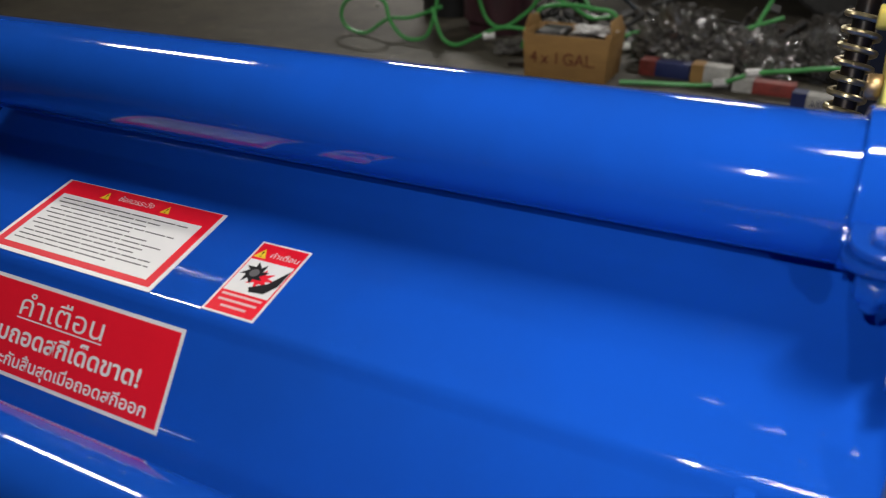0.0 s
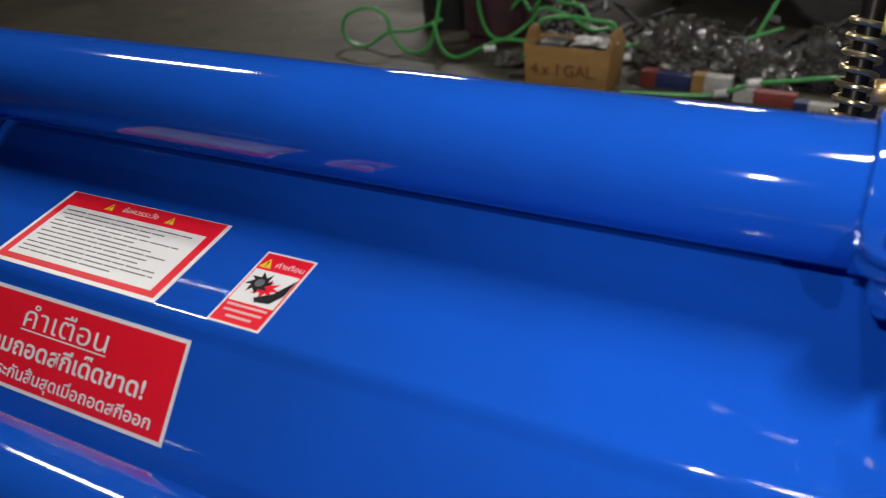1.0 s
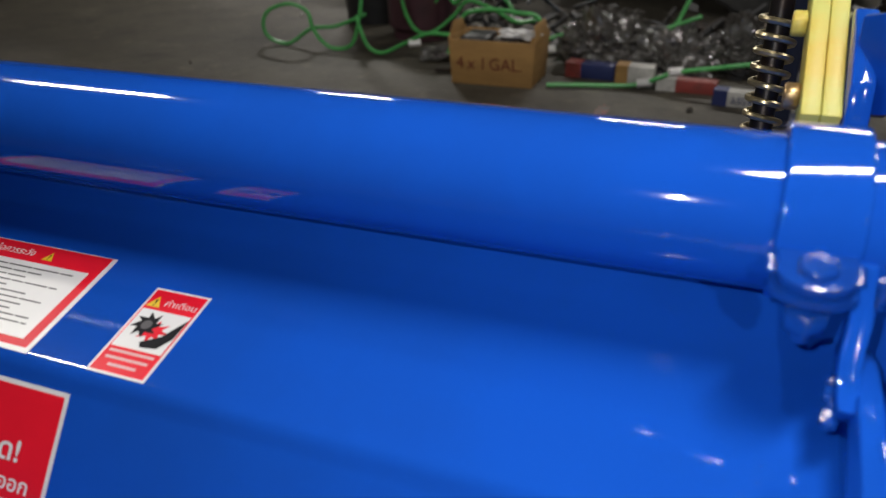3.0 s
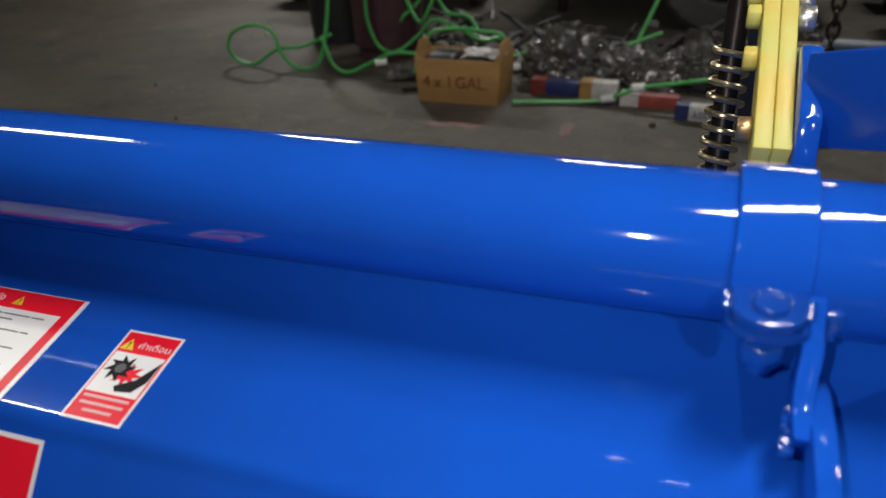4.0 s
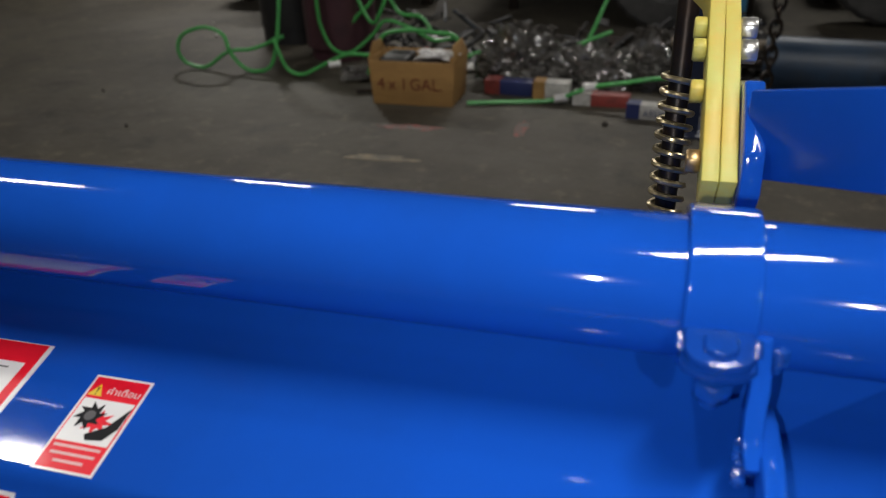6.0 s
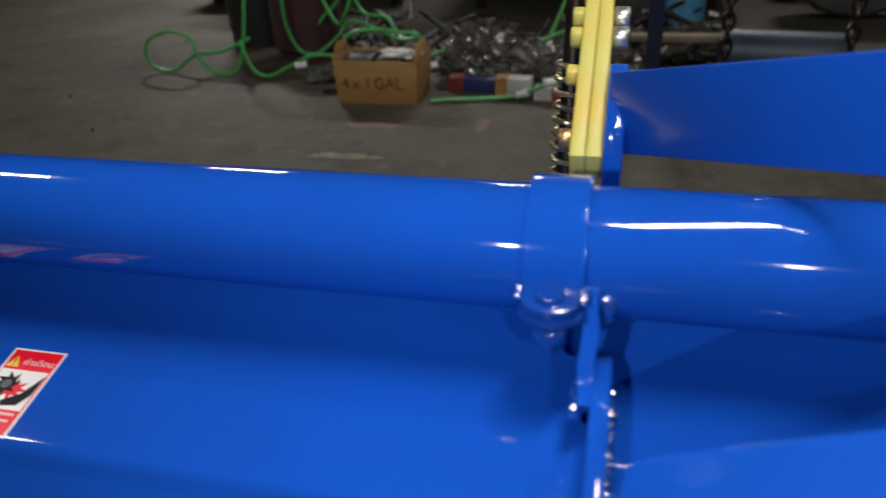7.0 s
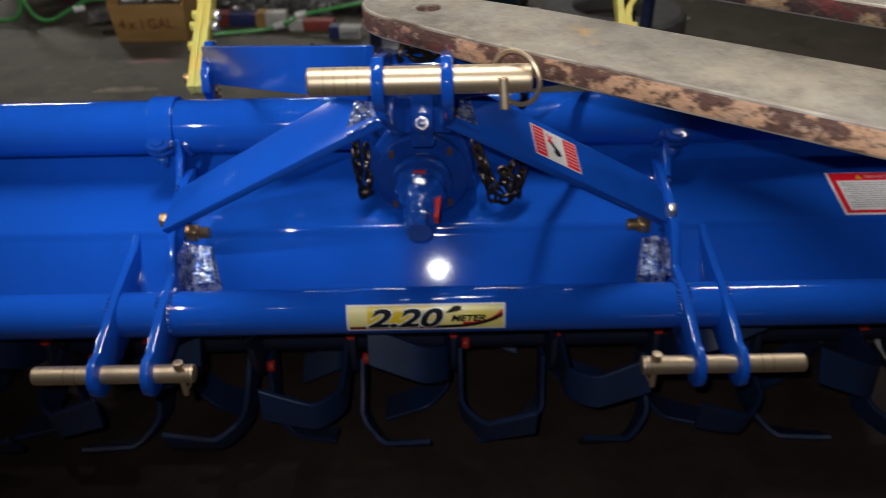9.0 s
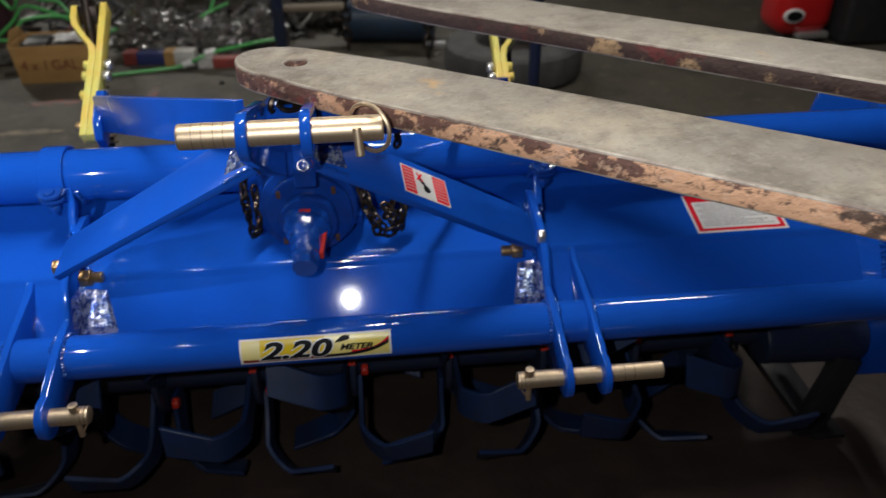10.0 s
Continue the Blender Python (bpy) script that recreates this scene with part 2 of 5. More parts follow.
def bevel(bm, width, segments=2, limit=30, flat=True):
    """Rounds the sharp edges; the faces between them stay flat."""
    edges = [e for e in bm.edges if len(e.link_faces) == 2 and e.calc_face_angle(0) > radians(limit)]
    made = bmesh.ops.bevel(bm, geom=edges, offset=width, segments=segments, profile=0.5, affect="EDGES", clamp_overlap=True)
    if flat:
        lay = bm.faces.layers.int.get("flat") or bm.faces.layers.int.new("flat")
        fresh = set(made["faces"])
        for f in bm.faces:
            if f.is_valid:
                f[lay] = 0 if f in fresh else 1
    return bm


def block(x0, x1, y0, y1, z0, z1, round_=0.002, segments=2):
    bm = bmesh.new()
    bmesh.ops.create_cube(bm, size=1, matrix=Matrix.Translation(((x0 + x1) / 2, (y0 + y1) / 2, (z0 + z1) / 2)) @ Matrix.Diagonal((x1 - x0, y1 - y0, z1 - z0, 1)))
    return bevel(bm, round_, segments) if round_ else bm


def slab(corners, thick, round_=0.0015):
    """A plate on a polygon of corners, thickened against its normal."""
    bm = bmesh.new()
    c = [Vector(p) for p in corners]
    n = Vector((0, 0, 0))
    for i in range(len(c)):
        n += (c[i] - c[0]).cross(c[(i + 1) % len(c)] - c[0])
    n.normalize()
    top = [bm.verts.new(p) for p in c]
    low = [bm.verts.new(p - n * thick) for p in c]
    bm.faces.new(top)
    bm.faces.new(low[::-1])
    for i in range(len(c)):
        j = (i + 1) % len(c)
        bm.faces.new((top[i], low[i], low[j], top[j]))
    bmesh.ops.recalc_face_normals(bm, faces=bm.faces)
    return bevel(bm, round_) if round_ else bm


def plate_x(x0, x1, profile, round_=0.002):
    """A plate in a plane across x, from a profile of (y, z)."""
    return slab([(x1, y, z) for y, z in profile], x1 - x0, round_) if _turn(profile) > 0 else slab([(x1, y, z) for y, z in profile[::-1]], x1 - x0, round_)


def _turn(p):
    return sum(p[i][0] * p[(i + 1) % len(p)][1] - p[(i + 1) % len(p)][0] * p[i][1] for i in range(len(p)))


def rod(a, b, r, r2=None, sides=24, round_=0.0, caps=True):
    a, b = Vector(a), Vector(b)
    bm = bmesh.new()
    m = Matrix.Translation((a + b) / 2) @ (b - a).to_track_quat("Z", "Y").to_matrix().to_4x4()
    bmesh.ops.create_cone(bm, cap_ends=caps, segments=sides, radius1=r, radius2=r if r2 is None else r2, depth=(b - a).length, matrix=m)
    if round_:
        edges = [e for e in bm.edges if len(e.link_faces) == 2 and e.calc_face_angle(0) > radians(60)]
        bmesh.ops.bevel(bm, geom=edges, offset=round_, segments=2, profile=0.5, affect="EDGES")
        d = (b - a).normalized()
        if (b - a).length > 8 * round_:  # a ring near each end keeps the wall between them true
            for p in (a + d * round_ * 1.6, b - d * round_ * 1.6):
                bmesh.ops.bisect_plane(bm, geom=bm.verts[:] + bm.edges[:] + bm.faces[:], plane_co=p, plane_no=d)
    return bm


def join(*bms):
    out = bmesh.new()
    for bm in bms:
        me = bpy.data.meshes.new("tmp")
        bm.to_mesh(me)
        bm.free()
        out.from_mesh(me)
        bpy.data.meshes.remove(me)
    return out


def sweep(points, r, sides=8, closed=False):
    """A round wire along points."""
    bm = bmesh.new()
    pts = [Vector(p) for p in points]
    n = len(pts)
    rings = []
    up = Vector((0.123, 0.2, 1)).normalized()
    for i, p in enumerate(pts):
        d = (pts[(i + 1) % n] - pts[i - 1]) if closed else (pts[min(i + 1, n - 1)] - pts[max(i - 1, 0)])
        d.normalize()
        s = d.cross(up)
        if s.length < 1e-4:
            s = d.orthogonal()
        s.normalize()
        u = s.cross(d)
        up = u
        rings.append([bm.verts.new(p + (s * math.cos(2 * math.pi * k / sides) + u * math.sin(2 * math.pi * k / sides)) * r) for k in range(sides)])
    for i in range(n if closed else n - 1):
        a, b = rings[i], rings[(i + 1) % n]
        for k in range(sides):
            bm.faces.new((a[k], a[(k + 1) % sides], b[(k + 1) % sides], b[k]))
    if not closed:
        bm.faces.new(rings[0][::-1])
        bm.faces.new(rings[-1])
    return bm


def smooth_path(points, steps=8):
    pts = [Vector(p) for p in points]
    out = []
    for i in range(len(pts) - 1):
        p0, p1, p2, p3 = pts[max(i - 1, 0)], pts[i], pts[i + 1], pts[min(i + 2, len(pts) - 1)]
        for k in range(steps):
            t = k / steps
            out.append(0.5 * ((2 * p1) + (p2 - p0) * t + (2 * p0 - 5 * p1 + 4 * p2 - p3) * t * t + (3 * p1 - p0 - 3 * p2 + p3) * t ** 3))
    out.append(pts[-1])
    return out


def hexagon(place, axis, flat, height, round_=0.0012):
    a = Vector(place)
    d = Vector(axis).normalized()
    bm = rod(a, a + d * height, flat / math.sqrt(3), sides=6)
    return bevel(bm, round_, 1)


def bolt_bm(place, axis, flat=0.019, head=0.009, washer=0.0):
    a, d = Vector(place), Vector(axis).normalized()
    if washer:
        return join(rod(a, a + d * 0.0025, washer, sides=24, round_=0.0008), hexagon(a + d * 0.0025, d, flat, head))
    return hexagon(a, d, flat, head)


def weld(points, r=0.004, seed=1):
    """An uneven weld bead: overlapping lumps along a path."""
    rnd = random.Random(seed)
    bm = bmesh.new()
    pts = [Vector(p) for p in points]
    for a, b in zip(pts, pts[1:]):
        n = max(1, int((b - a).length / (r * 0.9)))
        for i in range(n):
            p = a.lerp(b, (i + 0.5) / n) + Vector((rnd.uniform(-1, 1), rnd.uniform(-1, 1), rnd.uniform(-1, 1))) * r * 0.25
            s = r * rnd.uniform(0.75, 1.2)
            bmesh.ops.create_icosphere(bm, subdivisions=1, radius=s, matrix=Matrix.Translation(p) @ Matrix.Diagonal((1, rnd.uniform(0.7, 1), rnd.uniform(0.7, 1), 1)))
    return bm


def rough_patch(corners, amount, seed, nx=40, ny=52):
    """A patch of lumpy weld metal between four corners, its rim sunk into the surface under it."""
    rnd = random.Random(seed)
    a, b_, c, d = (Vector(p) for p in corners)
    n = (b_ - a).cross(d - a).normalized()
    bm = bmesh.new()
    rows = []
    for j in range(ny + 1):
        v = j / ny
        row = []
        for i in range(nx + 1):
            u = i / nx
            p = a.lerp(b_, u).lerp(d.lerp(c, u), v)
            edge = min(1.0, 6 * min(u, 1 - u, v, 1 - v))
            row.append(bm.verts.new(p + n * (0.0022 * edge + amount * edge * (0.45 + 0.9 * noise.noise(p * 240 + Vector((seed, 0, 0))) + 0.3 * rnd.random()) - 0.002 * (1 - edge))))
        rows.append(row)
    for r0, r1 in zip(rows, rows[1:]):
        for i in range(nx):
            bm.faces.new((r0[i], r0[i + 1], r1[i + 1], r1[i]))
    return bm


def lumpy_lathe(a, b, radii, amount, seed, sides=36, steps=40):
    """A turned body along a line from radii at even steps, thick with lumps of paint."""
    a, b = Vector(a), Vector(b)
    d = (b - a).normalized()
    s = d.orthogonal().normalized()
    u = d.cross(s)
    bm = bmesh.new()
    rings = []
    for j in range(steps + 1):
        k = j / steps * (len(radii) - 1)
        i = min(int(k), len(radii) - 2)
        f = k - i
        f = f * f * (3 - 2 * f)
        r = radii[i] * (1 - f) + radii[i + 1] * f
        ring = []
        for q in range(sides):
            w = 2 * math.pi * q / sides
            o = s * math.cos(w) + u * math.sin(w)
            p = a.lerp(b, j / steps) + o * r
            ring.append(bm.verts.new(p + o * amount * (noise.noise(p * 75 + Vector((seed, 0, 0))) + 0.6 * noise.noise(p * 210))))
        rings.append(ring)
    for r0, r1 in zip(rings, rings[1:]):
        for q in range(sides):
            bm.faces.new((r0[q], r0[(q + 1) % sides], r1[(q + 1) % sides], r1[q]))
    bm.faces.new(rings[-1])
    bm.faces.new(rings[0][::-1])
    return bm


def text_mesh(body, size, origin, across, up, mat, squeeze=1.0, lift=0.0006, align="CENTER", shear=0.0, bold=0.0, align_y="CENTER"):
    """Lettering laid on a surface: origin, the direction of reading and the up direction of the letters."""
    cu = bpy.data.curves.new("lettering", "FONT")
    cu.body, cu.size, cu.align_x, cu.align_y, cu.shear, cu.offset = body, size, align, align_y, shear, bold
    ob = bpy.data.objects.new("lettering", cu)
    scene.collection.objects.link(ob)
    dg = bpy.context.evaluated_depsgraph_get()
    me = bpy.data.meshes.new_from_object(ob.evaluated_get(dg))
    bpy.data.objects.remove(ob)
    x, y = Vector(across).normalized(), Vector(up).normalized()
    z = x.cross(y).normalized()
    m = Matrix((x, y, z)).transposed().to_4x4()
    m.translation = Vector(origin) + z * lift
    me.transform(m @ Matrix.Diagonal((squeeze, 1, 1, 1)))
    me.materials.clear()
    me.materials.append(mat)
    return me


class Sheet:
    """A flat print: a corner, its way across and its way up, on which shapes are laid in metres."""

    def __init__(self, corner, across, up):
        self.o, self.x, self.y = Vector(corner), Vector(across).normalized(), Vector(up).normalized()
        self.z = self.x.cross(self.y).normalized()

    def at(self, u, v, h=0.0):
        return self.o + self.x * u + self.y * v + self.z * h

    def poly(self, pts, h0, h1):
        bm = slab([self.at(u, v, h1) for u, v in pts], h1 - h0, 0)
        return bm

    def rect(self, u0, v0, u1, v1, h0, h1):
        return self.poly([(u0, v0), (u1, v0), (u1, v1), (u0, v1)], h0, h1)

    def text(self, body, size, u, v, h, mat, **more):
        return text_mesh(body, size, self.at(u, v, h), self.x, self.y, mat, lift=0.0, **more)


def warning_triangle(sheet, parent, u, v, s, h):
    part("warning_triangle", sheet.poly([(u - s / 2, v), (u + s / 2, v), (u, v + s * 0.9)], h, h + 0.0002), YELLOW, parent)
    mark = join(sheet.poly([(u - s * 0.03, v + s * 0.26), (u + s * 0.03, v + s * 0.26), (u + s * 0.065, v + s * 0.62), (u - s * 0.065, v + s * 0.62)], h + 0.0002, h + 0.0003),
                sheet.rect(u - s * 0.045, v + s * 0.09, u + s * 0.045, v + s * 0.18, h + 0.0002, h + 0.0003))
    part("exclamation_mark", mark, BLACK, parent)


# ---- the setting ----
solo("floor", block(-9, 9, -6, 9, -0.2, 0.0, 0), FLOOR, "dark oil-stained grey concrete workshop floor", "floor", kind="structure")
solo("wall_north", block(-9, 9, 9, 9.2, 0, 4.6, 0), WALL, "grimy dark workshop wall", "wall", kind="structure")
solo("wall_south", block(-9, 9, -6.2, -6, 0, 4.6, 0), WALL, "grimy dark workshop wall", "wall", kind="structure")
solo("wall_west", block(-9.2, -9, -6, 9, 0, 4.6, 0), WALL, "grimy dark workshop wall", "wall", kind="structure")
solo("wall_east", block(9, 9.2, -6, 9, 0, 4.6, 0), WALL, "grimy dark workshop wall", "wall", kind="structure")
solo("ceiling", block(-9.2, 9.2, -6.2, 9.2, 4.6, 4.7, 0), ROOF, "dusty metal sheet workshop roof", "ceiling", kind="structure")


def tube_light(place, along, length=1.2, power=40, width=0.12):
    t = thing("ceiling_light", place, "white fluorescent tube light hanging under the workshop roof", "lamp", group="workshop tube lights")
    p, d = Vector(place), Vector(along).normalized()
    s = Vector((0, 0, 1)).cross(d).normalized()
    h = length / 2
    part("housing", slab([p - d * h - s * width / 2 + Vector((0, 0, 0.06)), p + d * h - s * width / 2 + Vector((0, 0, 0.06)), p + d * h + s * width / 2 + Vector((0, 0, 0.06)),
                          p - d * h + s * width / 2 + Vector((0, 0, 0.06))], 0.03, 0.004), LAMP_BODY, t)
    for k in (-1, 1):
        part("tube", rod(p - d * (h - 0.02) + s * width / 4 * k, p + d * (h - 0.02) + s * width / 4 * k, 0.014, sides=12), TUBE_GLOW, t)
        part("hanger", rod(p + d * h * 0.7 * k + Vector((0, 0, 0.05)), p + d * h * 0.7 * k + Vector((0, 0, 4.6 - p.z)), 0.006, sides=6), DARK_STEEL, t)
    a = lamp("tube_light", "AREA", p - Vector((0, 0, 0.03)), p - Vector((0, 0, 1)), power, (1.0, 0.96, 0.90), size=length, size_y=width)
    a.matrix_world = Matrix.Translation(p - Vector((0, 0, 0.03))) @ pose(0, 0, 0, 0, 0, math.degrees(math.atan2(d.y, d.x)))
    return t


tube_light((-3.05, 0.58, 2.9), (1, 0, 0), 0.80, 24, 0.18)
tube_light((-0.09, -0.10, 2.9), (0.5, 0.85, 0), 0.95, 28)
tube_light((-3.75, 6.0, 2.6), (1, 0, 0), 0.75, 66)
tube_light((-1.10, 6.0, 2.7), (1, 0, 0), 0.70, 31)
tube_light((0.50, 6.0, 2.9), (1, 0, 0), 0.60, 25)
tube_light((1.62, 1.66, 2.9), (1, 0, 0), 0.55, 16)

# ---- the rotary tiller ----
tiller = thing("rotary_tiller", (0, 0.18, 0), "glossy blue rotary tiller with warning stickers on the floor", "farm machine")
LEFT, RIGHT = -1.20, 1.06
TY, TZ, TR = 0.1953, 0.6606, 0.0419   # main tube
FY, FZ, FR = -0.046, 0.475, 0.0335  # front tube

# hood: one bent sheet
hood_line = smooth_path([(0, 0.54, 0.36), (0, 0.47, 0.50), (0, 0.40, 0.575), (0, 0.33, 0.612), (0, 0.27, 0.618), (0, 0.235, 0.608), (0, 0.205, 0.590), (0, 0.18, 0.576), (0, 0.155, 0.5675)], 5)[:-1]
hood_line += [Vector((0, y, 0.5475 + 0.24 * (y - 0.0715))) for y in (0.155, 0.12, 0.085, 0.0745, 0.0715)]
hood_line += [Vector((0, 0.0685, 0.5455)), Vector((0, 0.0655, 0.5405)), Vector((0, 0.0635, 0.5355)), Vector((0, 0.0612, 0.53234)), Vector((0, 0.0410, 0.5045)), Vector((0, 0.0150, 0.4690)), Vector((0, -0.0150, 0.4280))]


def hood_bm(x0, x1, line):
    bm = bmesh.new()
    n = 23
    cols = [[bm.verts.new((x0 + (x1 - x0) * i / (n - 1), p.y, p.z)) for p in line] for i in range(n)]
    for a, b in zip(cols, cols[1:]):
        for k in range(len(a) - 1):
            bm.faces.new((a[k], a[k + 1], b[k + 1], b[k]))
    bmesh.ops.recalc_face_normals(bm, faces=bm.faces)
    bmesh.ops.solidify(bm, geom=bm.faces[:], thickness=0.004)
    return bm


part("hood", hood_bm(LEFT + 0.012, 0.93, hood_line), BLUE, tiller, "bent glossy blue sheet hood over the rotor", angle=50)
# unseen end piece, added to keep a tube light off the floor below
part("hood", hood_bm(0.932, RIGHT - 0.002, [p for p in hood_line if p.y > 0.13]), BLUE, tiller, "added blue end piece that closes the hood against light", angle=50)
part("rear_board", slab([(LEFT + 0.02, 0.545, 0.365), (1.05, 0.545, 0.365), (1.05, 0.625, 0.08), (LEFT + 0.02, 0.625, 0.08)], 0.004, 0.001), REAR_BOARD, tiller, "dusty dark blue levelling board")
part("main_tube", rod((LEFT, TY, TZ), (RIGHT, TY, TZ), TR, sides=72, round_=0.002), BLUE, tiller, "thick glossy blue round tube")
part("front_tube", rod((LEFT, FY, FZ), (RIGHT, FY, FZ), FR, sides=64, round_=0.002), BLUE, tiller, "glossy blue round tube")

def bar_path(pts, x_thick, depth):
    """A flat bar bent along points; its thickness lies across x, its depth square to its run."""
    bm = bmesh.new()
    P = [Vector(p) for p in pts]
    prev = None
    for i, p in enumerate(P):
        d = (P[min(i + 1, len(P) - 1)] - P[max(i - 1, 0)]).normalized()
        dz = Vector((0, -d.z, d.y)).normalized()
        ring = [bm.verts.new(p + Vector((sx * x_thick / 2, 0, 0)) + dz * sd * depth / 2) for sx, sd in ((-1, -1), (1, -1), (1, 1), (-1, 1))]
        if prev:
            for k in range(4):
                bm.faces.new((prev[k], prev[(k + 1) % 4], ring[(k + 1) % 4], ring[k]))
        else:
            bm.faces.new(ring[::-1])
        prev = ring
    bm.faces.new(prev)
    bmesh.ops.recalc_face_normals(bm, faces=bm.faces)
    return bevel(bm, 0.0012, 2, 40)


# end plates, chain case and skid
for sx in (-1, 1):
    xo = RIGHT if sx > 0 else LEFT
    prof = [(-0.09, 0.50), (-0.03, 0.525), (0.06, 0.555), (0.15, 0.60), (0.20, 0.615), (0.27, 0.60), (0.38, 0.50), (0.43, 0.38), (0.44, 0.28), (0.34, 0.16), (0.12, 0.15), (-0.04, 0.30)]
    part("end_plate", plate_x(min(xo, xo + sx * 0.012), max(xo, xo + sx * 0.012), prof), BLUE, tiller, "blue steel end plate")
    part("bearing_hub", rod((xo - sx * 0.205, 0.15, 0.24), (xo, 0.15, 0.24), 0.050, 0.058, sides=32, round_=0.006), NAVY, tiller, "dark blue bearing hub of the rotor")
    part("skid", bar_path(smooth_path([(xo - sx * 0.03, 0.08, 0.017), (xo - sx * 0.03, 0.16, 0.012), (xo - sx * 0.03, 0.34, 0.012), (xo - sx * 0.03, 0.46, 0.03)], 4), 0.07, 0.010), BLACK_PLASTIC, tiller, "black steel skid on the floor")
    part("brace", slab([(xo - sx * 0.005, 0.09, 0.21), (xo - sx * 0.058, 0.09, 0.225), (xo - sx * 0.100, 0.09, 0.015), (xo - sx * 0.040, 0.09, 0.012)][::sx], 0.03, 0.004), BLACK_PLASTIC, tiller, "dark skid leg")
    if sx > 0:
        part("chain_case", slab([(xo + 0.055, y, z) for y, z in ((0.14, 0.58), (0.25, 0.58), (0.28, 0.25), (0.22, 0.17), (0.15, 0.17), (0.10, 0.25))], 0.045, 0.01), BLUE, tiller)

part("end_gusset", slab([(0.925, 0.072, 0.552), (0.925, -0.004, 0.425), (1.02, -0.035, 0.445), (1.02, 0.05, 0.585)], 0.008, 0.002), BLUE, tiller)
tagged(part("weld_bead", weld([(0.962, 0.06, 0.563), (0.962, -0.012, 0.45)], 0.005, 44), BLUE_ROUGH, tiller), kind="stuff")

# clamps of the main tube, one outside each hitch plate


def clamp(sx):
    x0, x1 = sorted((sx * 0.374, sx * 0.412))
    bm = bmesh.new()
    n = 40
    a0, a1 = radians(-60), radians(222)
    prev = None
    for i in range(n + 1):
        a = a0 + (a1 - a0) * i / n
        c, s = math.cos(a), math.sin(a)
        ring = [bm.verts.new((x, TY + c * r, TZ + s * r)) for x, r in ((x0, TR + 0.0008), (x1, TR + 0.0008), (x1, TR + 0.0062), (x0, TR + 0.0062))]
        if prev:
            for k in range(4):
                bm.faces.new((prev[k], prev[(k + 1) % 4], ring[(k + 1) % 4], ring[k]))
        else:
            bm.faces.new(ring[::-1])
        prev = ring
    bm.faces.new(prev)
    bmesh.ops.recalc_face_normals(bm, faces=bm.faces)
    bevel(bm, 0.0012, 2, 50, False)
    for x in (x0 + 0.0022, x1 - 0.0022):
        bmesh.ops.bisect_plane(bm, geom=bm.verts[:] + bm.edges[:] + bm.faces[:], plane_co=(x, 0, 0), plane_no=(1, 0, 0))
    st = part("clamp_strap", bm, BLUE, tiller, "blue steel strap round the tube")
    # two rounded ears in front of the tube, held together by an upright bolt
    nrm = Vector((0, -0.22, 0.975)).normalized()
    dwn = Vector((0, -nrm.z, nrm.y))
    xm = (x0 + x1) / 2
    c = Vector((xm, TY - 0.0590, TZ - 0.0062))
    for low, half, deep, thick in ((0.0, 0.0178, 0.0128, 0.0062), (0.0105, 0.0195, 0.0100, 0.0060)):
        o = c - nrm * low
        pts = [o + Vector((-half, 0, 0)) - dwn * 0.020, o + Vector((half, 0, 0)) - dwn * 0.020]
        pts += [o + Vector((math.cos(radians(a)) * half, 0, 0)) + dwn * (0.001 + math.sin(radians(a)) * deep) for a in range(0, 181, 12)]
        part("clamp_ear", slab(pts, thick, 0.0018), BLUE_CAST, st)
    part("clamp_bolt", bolt_bm(c + nrm * 0.0005, nrm, 0.0170, 0.0072, 0.0116), BLUE_CAST, st)
    part("bolt_thread", rod(c - nrm * 0.018, c - nrm * 0.038, 0.0058, sides=14, round_=0.001), BLUE_ROUGH, st)
    part("clamp_nut", hexagon(c - nrm * 0.0168, -nrm, 0.0195, 0.013), BLUE_ROUGH, st)
    tagged(part("weld_bead", weld([c - dwn * 0.012 + Vector((k * 0.0195, 0, 0.001)) + dwn * 0.004 * q for k in (-1, 1) for q in range(4)], 0.0022, 17 if sx > 0 else 18), BLUE_ROUGH, st), kind="stuff")


clamp(-1)
clamp(1)

# hitch plates: an inner one that carries the tube and an outer one at each lower hitch


def arc(cy, cz, r, a0, a1, n=9):
    return [(cy + r * math.cos(radians(a0 + (a1 - a0) * i / n)), cz + r * math.sin(radians(a0 + (a1 - a0) * i / n))) for i in range(n + 1)]


